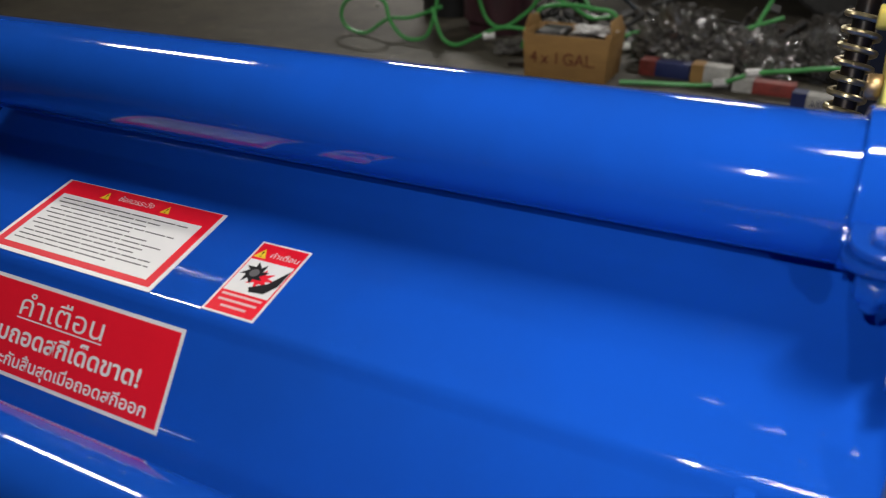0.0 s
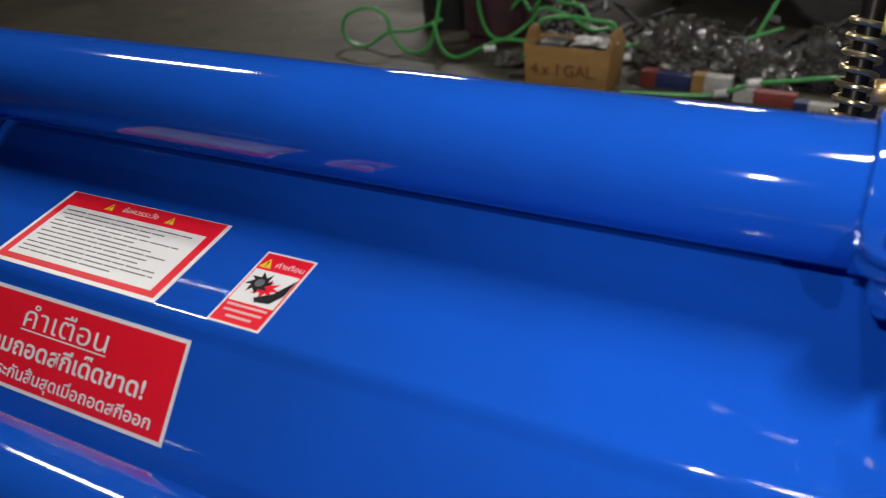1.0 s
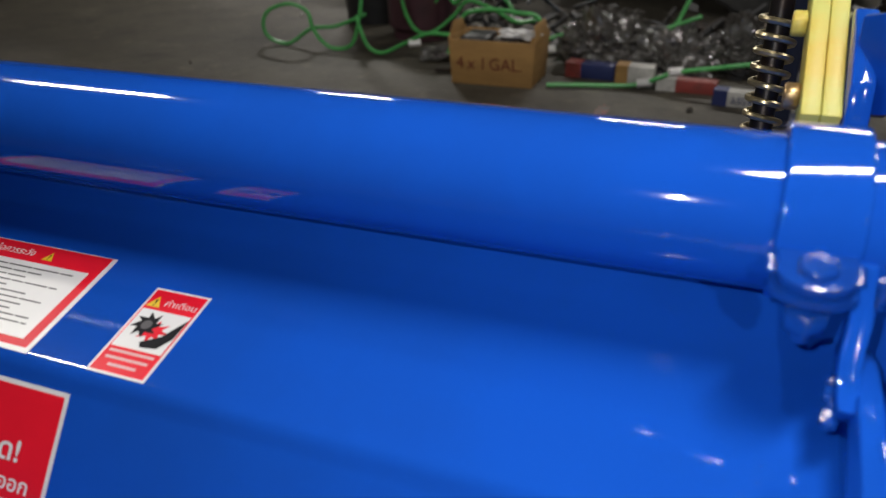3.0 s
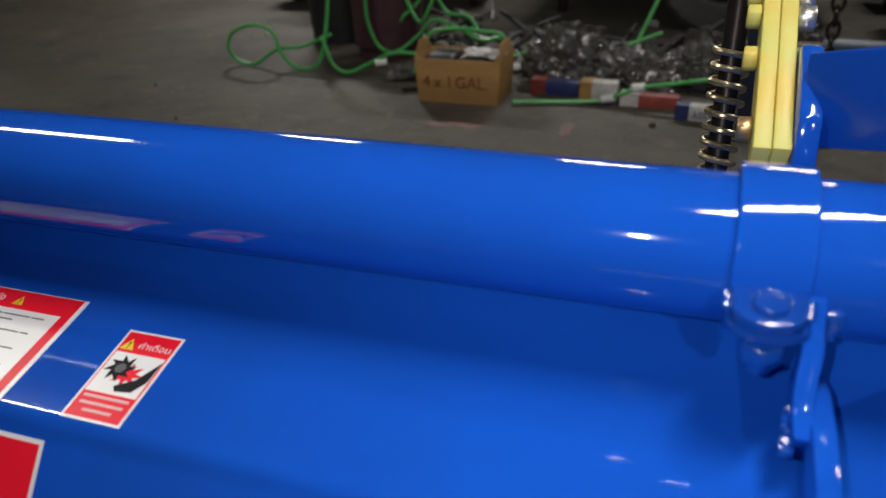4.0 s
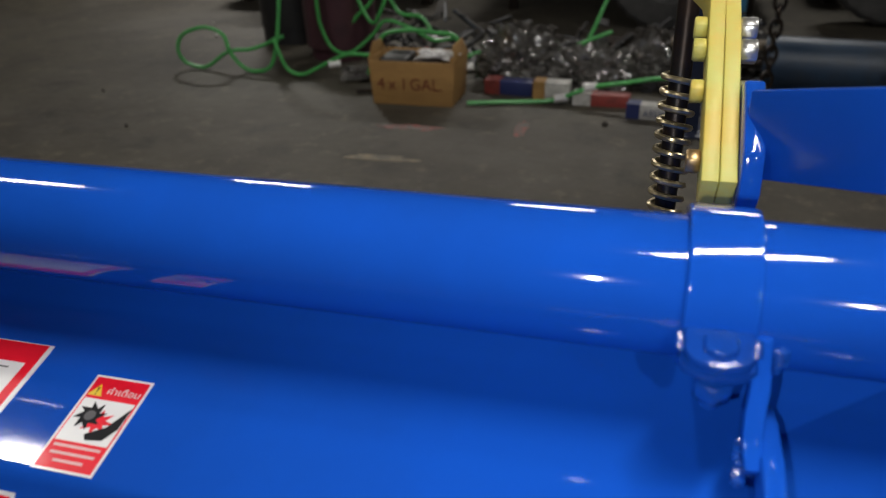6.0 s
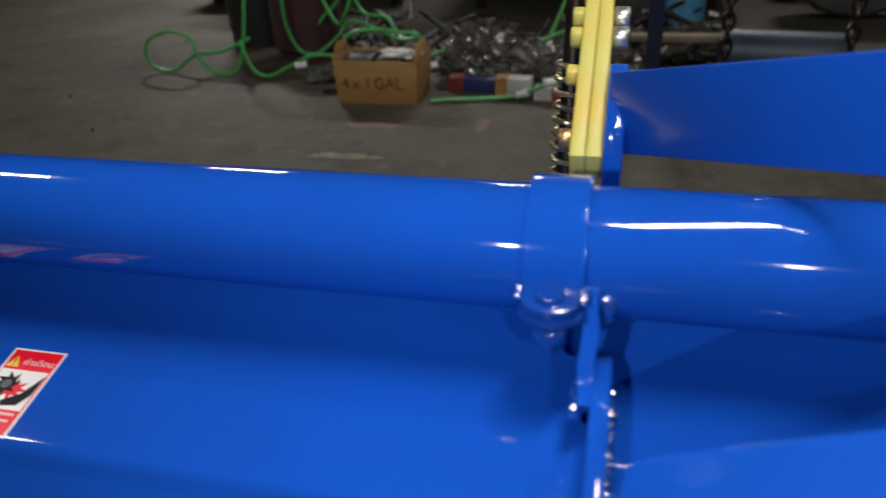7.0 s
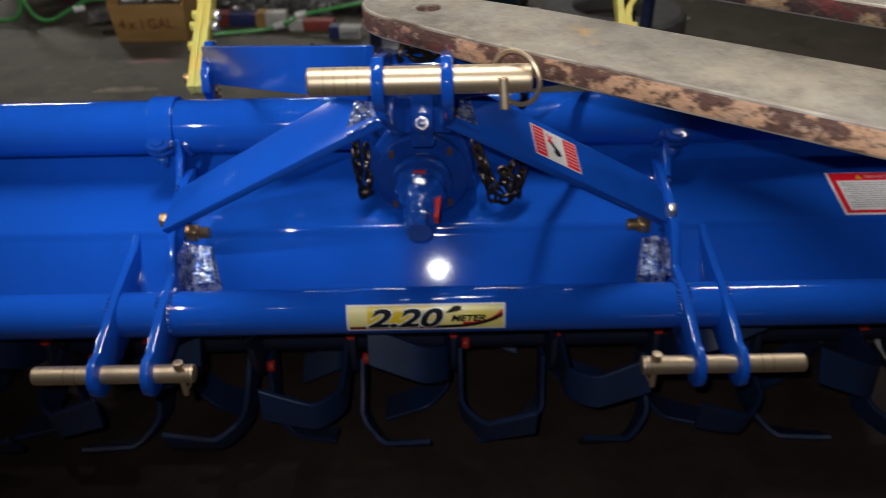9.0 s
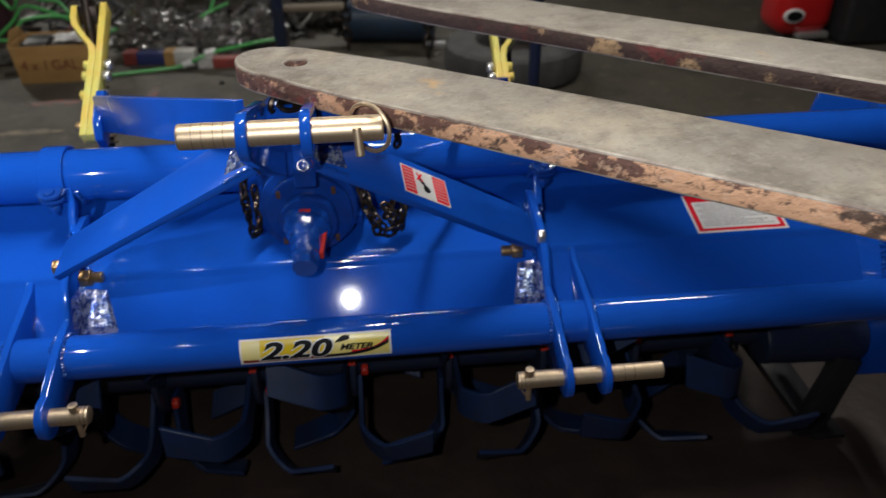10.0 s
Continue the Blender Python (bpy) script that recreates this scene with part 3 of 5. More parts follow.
PY, PZ = -0.150, 0.455
for sx in (-1, 1):
    px = 0.354 if sx < 0 else 0.369
    x0, x1 = sorted((sx * px, sx * (px + 0.012)))
    inner = [(0.175, 0.600), (0.150, 0.606), (0.120, 0.604), (0.060, 0.588), (0.020, 0.567), (-0.012, 0.520), (-0.06, 0.512), (-0.125, 0.492)] + arc(PY, PZ, 0.031, 70, 300) + [(-0.09, 0.432), (-0.03, 0.44), (0.01, 0.445), (0.072, 0.55), (0.165, 0.575)]
    pl = part("hitch_plate", plate_x(x0, x1, inner, 0.0025), BLUE, tiller, "blue steel plate with a lower hitch eye")
    tagged(part("weld_bead", weld([(sx * (px - 0.001), 0.072, 0.552), (sx * (px - 0.001), 0.012, 0.447)], 0.004, 3), BLUE_ROUGH, pl), kind="stuff")
    tagged(part("weld_bead", weld([(sx * (px - 0.001), 0.165, 0.577), (sx * (px - 0.001), 0.08, 0.556)], 0.004, 4), BLUE_ROUGH, pl), kind="stuff")
    tagged(part("weld_bead", weld([(sx * (px + 0.0135), FY + math.cos(radians(a)) * (FR + 0.002), FZ + math.sin(radians(a)) * (FR + 0.002)) for a in range(20, 200, 14)], 0.0036, 5), BLUE_ROUGH, pl), kind="stuff")
    tagged(part("weld_bead", weld([(sx * (px - 0.001), FY + math.cos(radians(a)) * (FR + 0.002), FZ + math.sin(radians(a)) * (FR + 0.002)) for a in range(20, 200, 14)], 0.0036, 6), BLUE_ROUGH, pl), kind="stuff")
    tagged(part("weld_bead", weld([(sx * (px + 0.006), TY + math.cos(radians(a)) * (TR + 0.001), TZ + math.sin(radians(a)) * (TR + 0.001)) for a in range(190, 262, 10)], 0.005, 9), BLUE_ROUGH, pl), kind="stuff")
    x0, x1 = sorted((sx * 0.426, sx * 0.437))
    outer = [(0.076, 0.542), (0.066, 0.542), (0.05, 0.533), (-0.05, 0.513), (-0.125, 0.492)] + arc(PY, PZ, 0.031, 70, 300) + [(-0.09, 0.432), (-0.03, 0.44), (0.01, 0.445)]
    po = part("hitch_plate", plate_x(x0, x1, outer, 0.0025), BLUE, tiller, "blue steel plate with a lower hitch eye")
    tagged(part("weld_bead", weld([(sx * 0.4245, 0.072, 0.545), (sx * 0.4245, 0.012, 0.447)], 0.0035, 13), BLUE_ROUGH, po), kind="stuff")
    tagged(part("weld_bead", weld([(sx * 0.4385, FY + math.cos(radians(a)) * (FR + 0.002), FZ + math.sin(radians(a)) * (FR + 0.002)) for a in range(20, 200, 14)], 0.0034, 15), BLUE_ROUGH, po), kind="stuff")
    # bent tab from the underside of the tube to the plate
    tab = [(sx * (px + 0.0165), TY - 0.036, TZ - 0.004), (sx * (px + 0.0155), 0.1545, 0.640), (sx * (px + 0.0145), 0.1500, 0.629), (sx * (px + 0.0160), 0.1410, 0.613), (sx * (px + 0.0155), 0.1330, 0.600), (sx * (px + 0.0140), 0.122, 0.591)]
    tb = part("tube_tab", bar_path([tuple(p) for p in smooth_path(tab, 4)], 0.0105, 0.016), BLUE, pl, "bent blue tab under the tube")
    tagged(part("weld_bead", weld([(sx * (px + 0.0215), 0.137, 0.600), (sx * (px + 0.0205), 0.118, 0.587)], 0.0042, 27), BLUE_ROUGH, tb), kind="stuff")
    # thick rough weld in the corner between plate and hood, glints in its colour
    w = 0.044 if sx > 0 else 0.056
    rise = Vector((0, -0.81, 0.59))
    q = [Vector((sx * (px - w), 0.0155, 0.4695)), Vector((sx * (px - 0.001), 0.0155, 0.4695)) + rise * 0.015, Vector((sx * (px - 0.001), 0.058, 0.528)) + rise * 0.002, Vector((sx * (px - w * 0.7), 0.058, 0.528))]
    tagged(part("weld_patch", rough_patch(q if sx > 0 else [q[1], q[0], q[3], q[2]], 0.0013, 51 + sx), WELD_GLINTS, pl, "lumpy glossy blue weld with glints in its colour"), kind="stuff")
    q = [(sx * (px - 0.0003), 0.018, 0.478), (sx * (px - 0.0003), -0.012, 0.498), (sx * (px - 0.0003), 0.012, 0.545), (sx * (px - 0.0003), 0.056, 0.534)]
    tagged(part("weld_patch", rough_patch(q if sx > 0 else [q[1], q[0], q[3], q[2]], 0.0018, 61 + sx), WELD_GLINTS, pl, "lumpy glossy blue weld with glints in its colour"), kind="stuff")
    # lower hitch pin
    a, b = sx * 0.302, sx * 0.52
    pin = part("hitch_pin", rod((a, PY, PZ), (b, PY, PZ), 0.0128, sides=32, round_=0.002), PIN, tiller, "gold zinc-plated hitch pin")
    for x in (0.306, 0.312, 0.46, 0.475):
        part("pin_groove", rod((sx * x, PY, PZ), (sx * (x + 0.0008), PY, PZ), 0.01295, sides=32), PIN_GROOVE, pin)
    part("linch_pin", join(rod((sx * 0.319, PY - 0.004, PZ + 0.024), (sx * 0.319, PY - 0.004, PZ - 0.034), 0.0044, sides=12), rod((sx * 0.319, PY - 0.004, PZ + 0.013), (sx * 0.319, PY - 0.004, PZ + 0.024), 0.0068, sides=14, round_=0.001)), PIN, pin)
    part("linch_ring", sweep([(sx * 0.319 - sx * 0.012 * math.sin(i / 20 * math.pi), PY - 0.006, PZ + 0.02 - 0.05 * i / 20) for i in range(21)], 0.0015, 8), PIN, pin)

# front stays from the hitch plates up to the mast, and rear stays from the mast to the lever brackets
for sx in (-1, 1):
    mx = 0.045 if sx > 0 else -0.03
    if sx < 0:
        corners = [(-0.3328, 0.0373, 0.6391), (-0.3470, 0.0385, 0.6276), (-0.3570, -0.0139, 0.5983), (-0.0283, -0.1505, 0.8194), (-0.0319, -0.0766, 0.8460)]
    else:
        corners = [(0.341, 0.0616, 0.6254), (0.3597, 0.0535, 0.6053), (0.355, -0.002, 0.5885), (mx, -0.143, 0.8165), (mx, -0.0757, 0.8420)]
    st = part("front_stay", slab(corners if sx < 0 else corners[::-1], 0.012, 0.0018), BLUE_SATIN, tiller, "flat blue bar of the mast")
    part("stay_bolt", bolt_bm((sx * 0.367, 0.044, 0.580), (sx, 0, 0), 0.021, 0.011), BOLT if sx < 0 else NUT, st, "plated bolt head")
    part("stay_nut", join(hexagon((sx * 0.338, 0.03, 0.566), (-sx, 0, 0), 0.024, 0.016), rod((sx * 0.322, 0.03, 0.566), (sx * 0.306, 0.03, 0.566), 0.0085, sides=16, round_=0.001)), BOLT, st, "gold plated nut")
    ends = [Vector(corners[k]) + Vector((0, 0, 0.001)) for k in (3, 4)]
    tagged(part("weld_bead", weld(ends, 0.0042, 21), BLUE_ROUGH, st), kind="stuff")
    tagged(part("weld_bead", weld([ends[0], ends[0].lerp(Vector(corners[2]), 0.12)], 0.0030, 22), BLUE_ROUGH, st), kind="stuff")
    low, foot, top, far = (Vector(corners[k]) for k in (3, 2, 4, 0))
    q = [low.lerp(foot, k).lerp(top.lerp(far, k), v) for k, v in ((0.004, 0.05), (0.13, 0.12), (0.09, 0.90), (0.004, 0.95))]
    if (q[1] - q[0]).cross(q[3] - q[0]).z < 0:
        q = [q[1], q[0], q[3], q[2]]
    # rough patch whose pale flecks paint the glare at the stay's upper end
    tagged(part("weld_patch", rough_patch(q, 0.0010, 81 + sx), WELD_GLINTS, st, "lumpy glossy blue weld with glints in its colour"), kind="stuff")
    corners = [(sx * 0.3605, 0.360, 0.735), (sx * 0.3605, 0.356, 0.6705), (mx, -0.126, 0.8326), (mx, -0.122, 0.893)]
    part("rear_stay", slab(corners[::-1] if sx < 0 else corners, 0.012, 0.0018), BLUE_SATIN, tiller, "flat blue bar of the mast")

# mast lugs and top pin
MY, MZ = -0.220, 0.891
for xm in (-0.0185, 0.0465):
    prof = arc(MY, MZ - 0.003, 0.026, 75, 235) + [(-0.13, 0.80), (0.035, 0.715), (0.072, 0.79), (-0.03, 0.84), (-0.09, 0.878)]
    lg = part("mast_lug", plate_x(xm - 0.006, xm + 0.006, prof, 0.002), BLUE, tiller, "blue steel lug of the top hitch")
    tagged(part("weld_bead", weld([(xm - 0.006, 0.02, 0.735), (xm - 0.006, 0.06, 0.79)], 0.004, 30), BLUE_ROUGH, lg), kind="stuff")
part("mast_neck", slab([(-0.036, 0.068, 0.70), (0.060, 0.068, 0.70), (0.064, 0.094, 0.785), (-0.042, 0.094, 0.785)], 0.016, 0.004), BLUE_CAST, tiller, "blue cast neck between gearbox and mast lugs")
part("bolt_tab", slab([(-0.004, 0.036, 0.694), (0.028, 0.036, 0.694), (0.028, 0.068, 0.765), (-0.004, 0.068, 0.765)], 0.02, 0.004), BLUE_CAST, tiller)
tagged(part("weld_patch", rough_patch([(-0.044, 0.074, 0.752), (-0.006, 0.074, 0.752), (0.0, 0.086, 0.784), (-0.042, 0.086, 0.784)], 0.0017, 71), WELD_GLINTS, tiller, "lumpy glossy blue weld with glints in its colour"), kind="stuff")
part("mast_tie", rod((-0.02, -0.07, 0.852), (0.053, -0.07, 0.852), 0.012, sides=20), BLUE, tiller)
tp = part("top_pin", rod((-0.086, MY, MZ), (0.127, MY, MZ), 0.0138, sides=40, round_=0.002), PIN, tiller, "gold zinc-plated top link pin with stop grooves")
for x in (-0.070, -0.060, -0.048, -0.038):
    part("pin_groove", rod((x, MY, MZ), (x + 0.0006, MY, MZ), 0.01392, sides=40), PIN_GROOVE, tp)
part("linch_pin", rod((0.099, MY - 0.012, MZ + 0.006), (0.101, MY - 0.018, MZ - 0.024), 0.0048, sides=14, round_=0.001), PIN, tp)
part("linch_ring", sweep([(0.112 + 0.0205 * math.sin(a), MY - 0.002 - 0.018 * math.sin(a), MZ + 0.001 + 0.026 * math.cos(a)) for a in [i / 24 * 2 * math.pi for i in range(24)]], 0.0024, 8, True), PIN, tp)

# gearbox
gb = part("gearbox", join(block(-0.075, 0.085, 0.125, 0.33, 0.575, 0.735, 0.02, 4), rod((0.006, 0.10, 0.622), (0.006, 0.13, 0.622), 0.078, sides=48, round_=0.004),
                          block(-0.035, 0.047, 0.115, 0.17, 0.66, 0.745, 0.008, 3)), BLUE_CAST, tiller, "blue painted cast gearbox with input shaft")
part("flange", rod((0.008, 0.083, 0.621), (0.008, 0.101, 0.621), 0.068, sides=56, round_=0.004), BLUE_CAST, gb)
for a in (46, 138, 226, 314):
    c = Vector((0.008 + math.cos(radians(a)) * 0.059, 0.0822, 0.621 + math.sin(radians(a)) * 0.059))
    part("flange_slot", block(c.x - 0.0035, c.x + 0.0035, c.y - 0.0004, c.y + 0.003, c.z - 0.0065, c.z + 0.0065, 0.001), RUSTY, gb, "rusty slot in the flange")
part("seal_ring", join(rod((0.007, 0.060, 0.618), (0.007, 0.084, 0.619), 0.046, sides=48, round_=0.005), rod((0.007, 0.052, 0.617), (0.007, 0.062, 0.617), 0.035, sides=40, round_=0.003)), BLUE_CAST, gb)
part("input_shaft", lumpy_lathe((0.006, 0.062, 0.617), (0.005, -0.036, 0.600), (0.038, 0.035, 0.025, 0.0225, 0.0215, 0.0205, 0.0195, 0.0165), 0.0040, 3), BLUE_ROUGH, gb, "input shaft under thick lumpy blue paint")
part("red_mark", slab([(-0.003, 0.048, 0.645), (0.014, 0.048, 0.645), (0.014, 0.048, 0.653), (-0.003, 0.048, 0.653)][::-1], 0.002, 0), RED_PAINT, gb)
part("red_mark", slab([(0.030, 0.040, 0.604), (0.0255, -0.012, 0.600), (0.0255, -0.012, 0.611), (0.030, 0.040, 0.617)], 0.006, 0.0004), RED_PAINT, gb)
nd = Vector((0, -0.90, 0.44)).normalized()
part("ear_bolt", join(bolt_bm(Vector((0.012, 0.046, 0.7255)), nd, 0.019, 0.010, 0.015), rod(Vector((0.012, 0.046, 0.7255)) + nd * 0.012, Vector((0.012, 0.046, 0.7255)) + nd * 0.022, 0.006, sides=12, round_=0.001)), BLUE_CAST, gb)
for k in range(4):
    part("cover_bolt", bolt_bm((-0.055 + 0.04 * k, 0.15, 0.735), (0, 0, 1), 0.013, 0.007), BLUE_CAST, gb)
part("gearbox_foot", block(-0.078, 0.09, 0.13, 0.31, 0.572, 0.592, 0.004), BLUE_CAST, gb)

# safety chains hung at both sides of the gearbox, and one on the mast


def chain(points, r=0.0029, link=0.0175, seed=2, parent=None, name="safety_chain"):
    rnd = random.Random(seed)
    pts = smooth_path(points, 10)
    lens = [0.0]
    for a, b in zip(pts, pts[1:]):
        lens.append(lens[-1] + (b - a).length)
    n = max(2, int(lens[-1] / (link * 0.78)))
    root = None
    for i in range(n):
        s = lens[-1] * (i + 0.5) / n
        k = max(j for j in range(len(lens)) if lens[j] <= s)
        k = min(k, len(pts) - 2)
        p = pts[k].lerp(pts[k + 1], (s - lens[k]) / max(1e-6, lens[k + 1] - lens[k]))
        d = (pts[k + 1] - pts[k]).normalized()
        side = d.orthogonal().normalized()
        side = Matrix.Rotation(radians(90 * (i % 2) + rnd.uniform(-25, 25)), 3, d) @ side
        ring = []
        for q in range(14):
            a = 2 * math.pi * q / 14
            ring.append(p + d * (math.cos(a) * link * 0.5 + (0.2 if math.cos(a) > 0 else -0.2) * link * 0.4) + side * math.sin(a) * link * 0.33)
        bm = sweep(ring, r, 6, True)
        if root is None:
            root = part(name, bm, CHAIN, parent, "rusty steel link chain")
        else:
            part("chain_link", bm, CHAIN, root)
    return root


chain([(-0.088, 0.12, 0.70), (-0.087, 0.085, 0.665), (-0.085, 0.085, 0.615), (-0.082, 0.09, 0.59), (-0.074, 0.10, 0.60), (-0.076, 0.115, 0.66)], seed=3, parent=tiller)
chain([(0.088, 0.12, 0.665), (0.096, 0.09, 0.632), (0.108, 0.085, 0.600), (0.116, 0.085, 0.578), (0.132, 0.085, 0.580), (0.150, 0.088, 0.592), (0.158, 0.10, 0.622), (0.150, 0.105, 0.640), (0.138, 0.10, 0.622), (0.128, 0.10, 0.60)], seed=4, parent=tiller)
chain([(0.095, 0.11, 0.645), (0.112, 0.08, 0.612), (0.132, 0.075, 0.592), (0.142, 0.08, 0.612), (0.128, 0.085, 0.628), (0.138, 0.088, 0.598), (0.152, 0.09, 0.588), (0.150, 0.095, 0.612)], seed=6, parent=tiller)
chain([(0.150, 0.06, 0.742), (0.151, 0.052, 0.765), (0.152, 0.05, 0.785)], seed=7, parent=tiller)
chain([(-0.004, -0.078, 0.862), (0.004, -0.07, 0.874), (0.014, -0.066, 0.868), (0.024, -0.062, 0.876), (0.034, -0.062, 0.872), (0.030, -0.072, 0.866), (0.018, -0.080, 0.866), (0.008, -0.084, 0.868)], 0.0036, 0.0215, seed=5, parent=tiller)

# yellow lever brackets with spring rods at the rear


def lever(sx):
    def X(x):
        return -sx * x
    lv = part("spring_bracket", bar_path([(X(-0.392), 0.330, 0.657), (X(-0.392), 0.40, 0.706), (X(-0.392), 0.478, 0.757), (X(-0.396), 0.494, 0.768), (X(-0.414), 0.515, 0.782), (X(-0.430), 0.535, 0.795), (X(-0.435), 0.550, 0.805), (X(-0.436), 0.575, 0.821)], 0.0122, 0.03),
              ZINC, tiller, "yellow zinc-plated flat bar bracket")
    part("straight_bar", bar_path([(X(-0.3793), 0.330, 0.657), (X(-0.3793), 0.45, 0.738), (X(-0.383), 0.58, 0.824)], 0.0122, 0.03), ZINC, lv)
    part("bracket_plate", plate_x(min(X(-0.3725), X(-0.357)), max(X(-0.3725), X(-0.357)), [(0.318, 0.660), (0.335, 0.636), (0.418, 0.698), (0.398, 0.722), (0.384, 0.727), (0.360, 0.716), (0.326, 0.690)], 0.003), BLUE, lv)
    for y, z, m in ((0.352, 0.672, BOLT), (0.408, 0.710, NUT), (0.441, 0.735, NUT), (0.463, 0.748, NUT)):
        part("bracket_bolt", bolt_bm((X(-0.3985), y, z), (sx, 0, 0), 0.017, 0.010), ZINC if m is NUT else BOLT, lv)
        part("bracket_nut", bolt_bm((X(-0.3725) if m is NUT else X(-0.357), y, z), (-sx, 0, 0), 0.018, 0.013), m if m is NUT else DARK_STEEL, lv)
    part("spring_rod", rod((X(-0.414), 0.455, 0.40), (X(-0.411), 0.565, 0.86), 0.0100, sides=16), DARK_STEEL, lv, "dark steel spring rod")
    part("swivel_block", block(min(X(-0.428), X(-0.392)), max(X(-0.428), X(-0.392)), 0.55, 0.59, 0.80, 0.835, 0.003), DARK_STEEL, lv)
    turns, steps = 20, 14
    a, b = Vector((X(-0.414), 0.462, 0.43)), Vector((X(-0.4125), 0.525, 0.695))
    d = (b - a).normalized()
    s = d.cross(Vector((1, 0, 0))).normalized()
    u = s.cross(d)
    part("coil_spring", sweep([a.lerp(b, i / (turns * steps)) + (s * math.cos(2 * math.pi * i / steps) + u * math.sin(2 * math.pi * i / steps)) * 0.0148 for i in range(turns * steps + 1)], 0.0031, 8), SPRING, lv, "steel coil spring")
    a, b = Vector((X(-0.411), 0.572, 0.842)), Vector((X(-0.409), 0.60, 0.96))
    d = (b - a).normalized()
    s = d.cross(Vector((1, 0, 0))).normalized()
    u = s.cross(d)
    part("coil_spring", sweep([a.lerp(b, i / (8 * steps)) + (s * math.cos(2 * math.pi * i / steps) + u * math.sin(2 * math.pi * i / steps)) * 0.0165 for i in range(8 * steps + 1)], 0.0032, 8), SPRING, lv, "steel coil spring")
    return lv


lever(1).location = (-0.012, 0.0, -0.030)
lever(-1).location = (0.0, 0.0, 0.008)

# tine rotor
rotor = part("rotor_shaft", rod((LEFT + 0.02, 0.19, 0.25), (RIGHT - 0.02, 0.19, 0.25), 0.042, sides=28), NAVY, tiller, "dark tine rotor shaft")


def tine_bm(x, ang, hand):
    """One bent blade: a flat shank that curves back and turns sideways at its end."""
    bm = bmesh.new()
    w, t = 0.062, 0.009
    prev = None
    n = 16
    for i in range(n + 1):
        k = i / n
        rad = 0.055 + 0.157 * min(1, k * 1.5) if k < 0.66 else 0.212 + 0.006 * (k - 0.66)
        sweepback = radians(ang) - 0.42 * max(0, k - 0.15) ** 1.3
        side = hand * (0.012 + (0.0 if k < 0.45 else 0.125 * ((k - 0.45) / 0.55) ** 1.25))
        p = Vector((x + side, 0.19 + rad * math.cos(sweepback), 0.25 + rad * math.sin(sweepback)))
        rdir = Vector((0, math.cos(sweepback), math.sin(sweepback)))
        tdir = Vector((0, -math.sin(sweepback), math.cos(sweepback)))
        ndir = Vector((1, 0, 0)) if k < 0.4 else (Vector((1, 0, 0)) * max(0.0, 1 - (k - 0.4) * 2.4) + rdir * -hand * min(1, (k - 0.4) * 2.4)).normalized()
        ring = [bm.verts.new(p + tdir * a * w / 2 + ndir * b * t / 2) for a, b in ((-1, -1), (1, -1), (1, 1), (-1, 1))]
        if prev:
            for q in range(4):
                bm.faces.new((prev[q], prev[(q + 1) % 4], ring[(q + 1) % 4], ring[q]))
        else:
            bm.faces.new(ring[::-1])
        prev = ring
    bm.faces.new(prev)
    bmesh.ops.recalc_face_normals(bm, faces=bm.faces)
    return bevel(bm, 0.0015, 1, 45, False)


for i in range(11):
    x = -1.03 + 0.18 * i
    part("tine_flange", rod((x - 0.006, 0.19, 0.25), (x + 0.006, 0.19, 0.25), 0.085, sides=28, round_=0.002), NAVY, rotor)
    for k in range(3):
        a = 222 - 27 * (i - 4) + 120 * k
        part("tine", tine_bm(x, a, -1), BLADE, rotor, "curved dusty blue tiller blade coloured dark for shade")
        part("tine", tine_bm(x, a + 42, 1), BLADE, rotor, "curved dusty blue tiller blade coloured dark for shade")
        part("tine_bolt", bolt_bm((x + 0.016, 0.19 + 0.07 * math.cos(radians(a)), 0.25 + 0.07 * math.sin(radians(a))), (1, 0, 0), 0.02, 0.012), RED_PAINT if k == 0 else DARK_STEEL, rotor)
    part("red_mark", slab([(x + 0.007, 0.13, 0.33), (x + 0.007, 0.105, 0.29), (x + 0.007, 0.14, 0.28), (x + 0.007, 0.16, 0.32)], 0.0135, 0.001), RED_PAINT, rotor)

# ---- stickers ----


def fitted_text(sheet, body, u0, u1, base, height, h, bold):
    """Lettering from u0 to u1 on a base line; height is that of the plain letters."""
    plain = text_mesh("อ", 1.0, (0, 0, 0), (1, 0, 0), (0, 1, 0), WHITE, align="LEFT", align_y="TOP_BASELINE")
    size = height / max(v.co.y for v in plain.vertices)
    run = text_mesh(body, size, (0, 0, 0), (1, 0, 0), (0, 1, 0), WHITE, align="LEFT", align_y="TOP_BASELINE")
    left, right = min(v.co.x for v in run.vertices), max(v.co.x for v in run.vertices)
    k = (u1 - u0) / (right - left)
    return sheet.text(body, size, u0 - left * k, base, h, WHITE, align="LEFT", align_y="TOP_BASELINE", squeeze=k, bold=bold)


slope = Vector((0, 1, 0.24)).normalized()
face = (Vector((0, 0.0635, 0.5355)) - Vector((0, 0.015, 0.469))).normalized()
H = 0.0003


def hood_z(y):
    return 0.5475 + (y - 0.0715) * 0.24


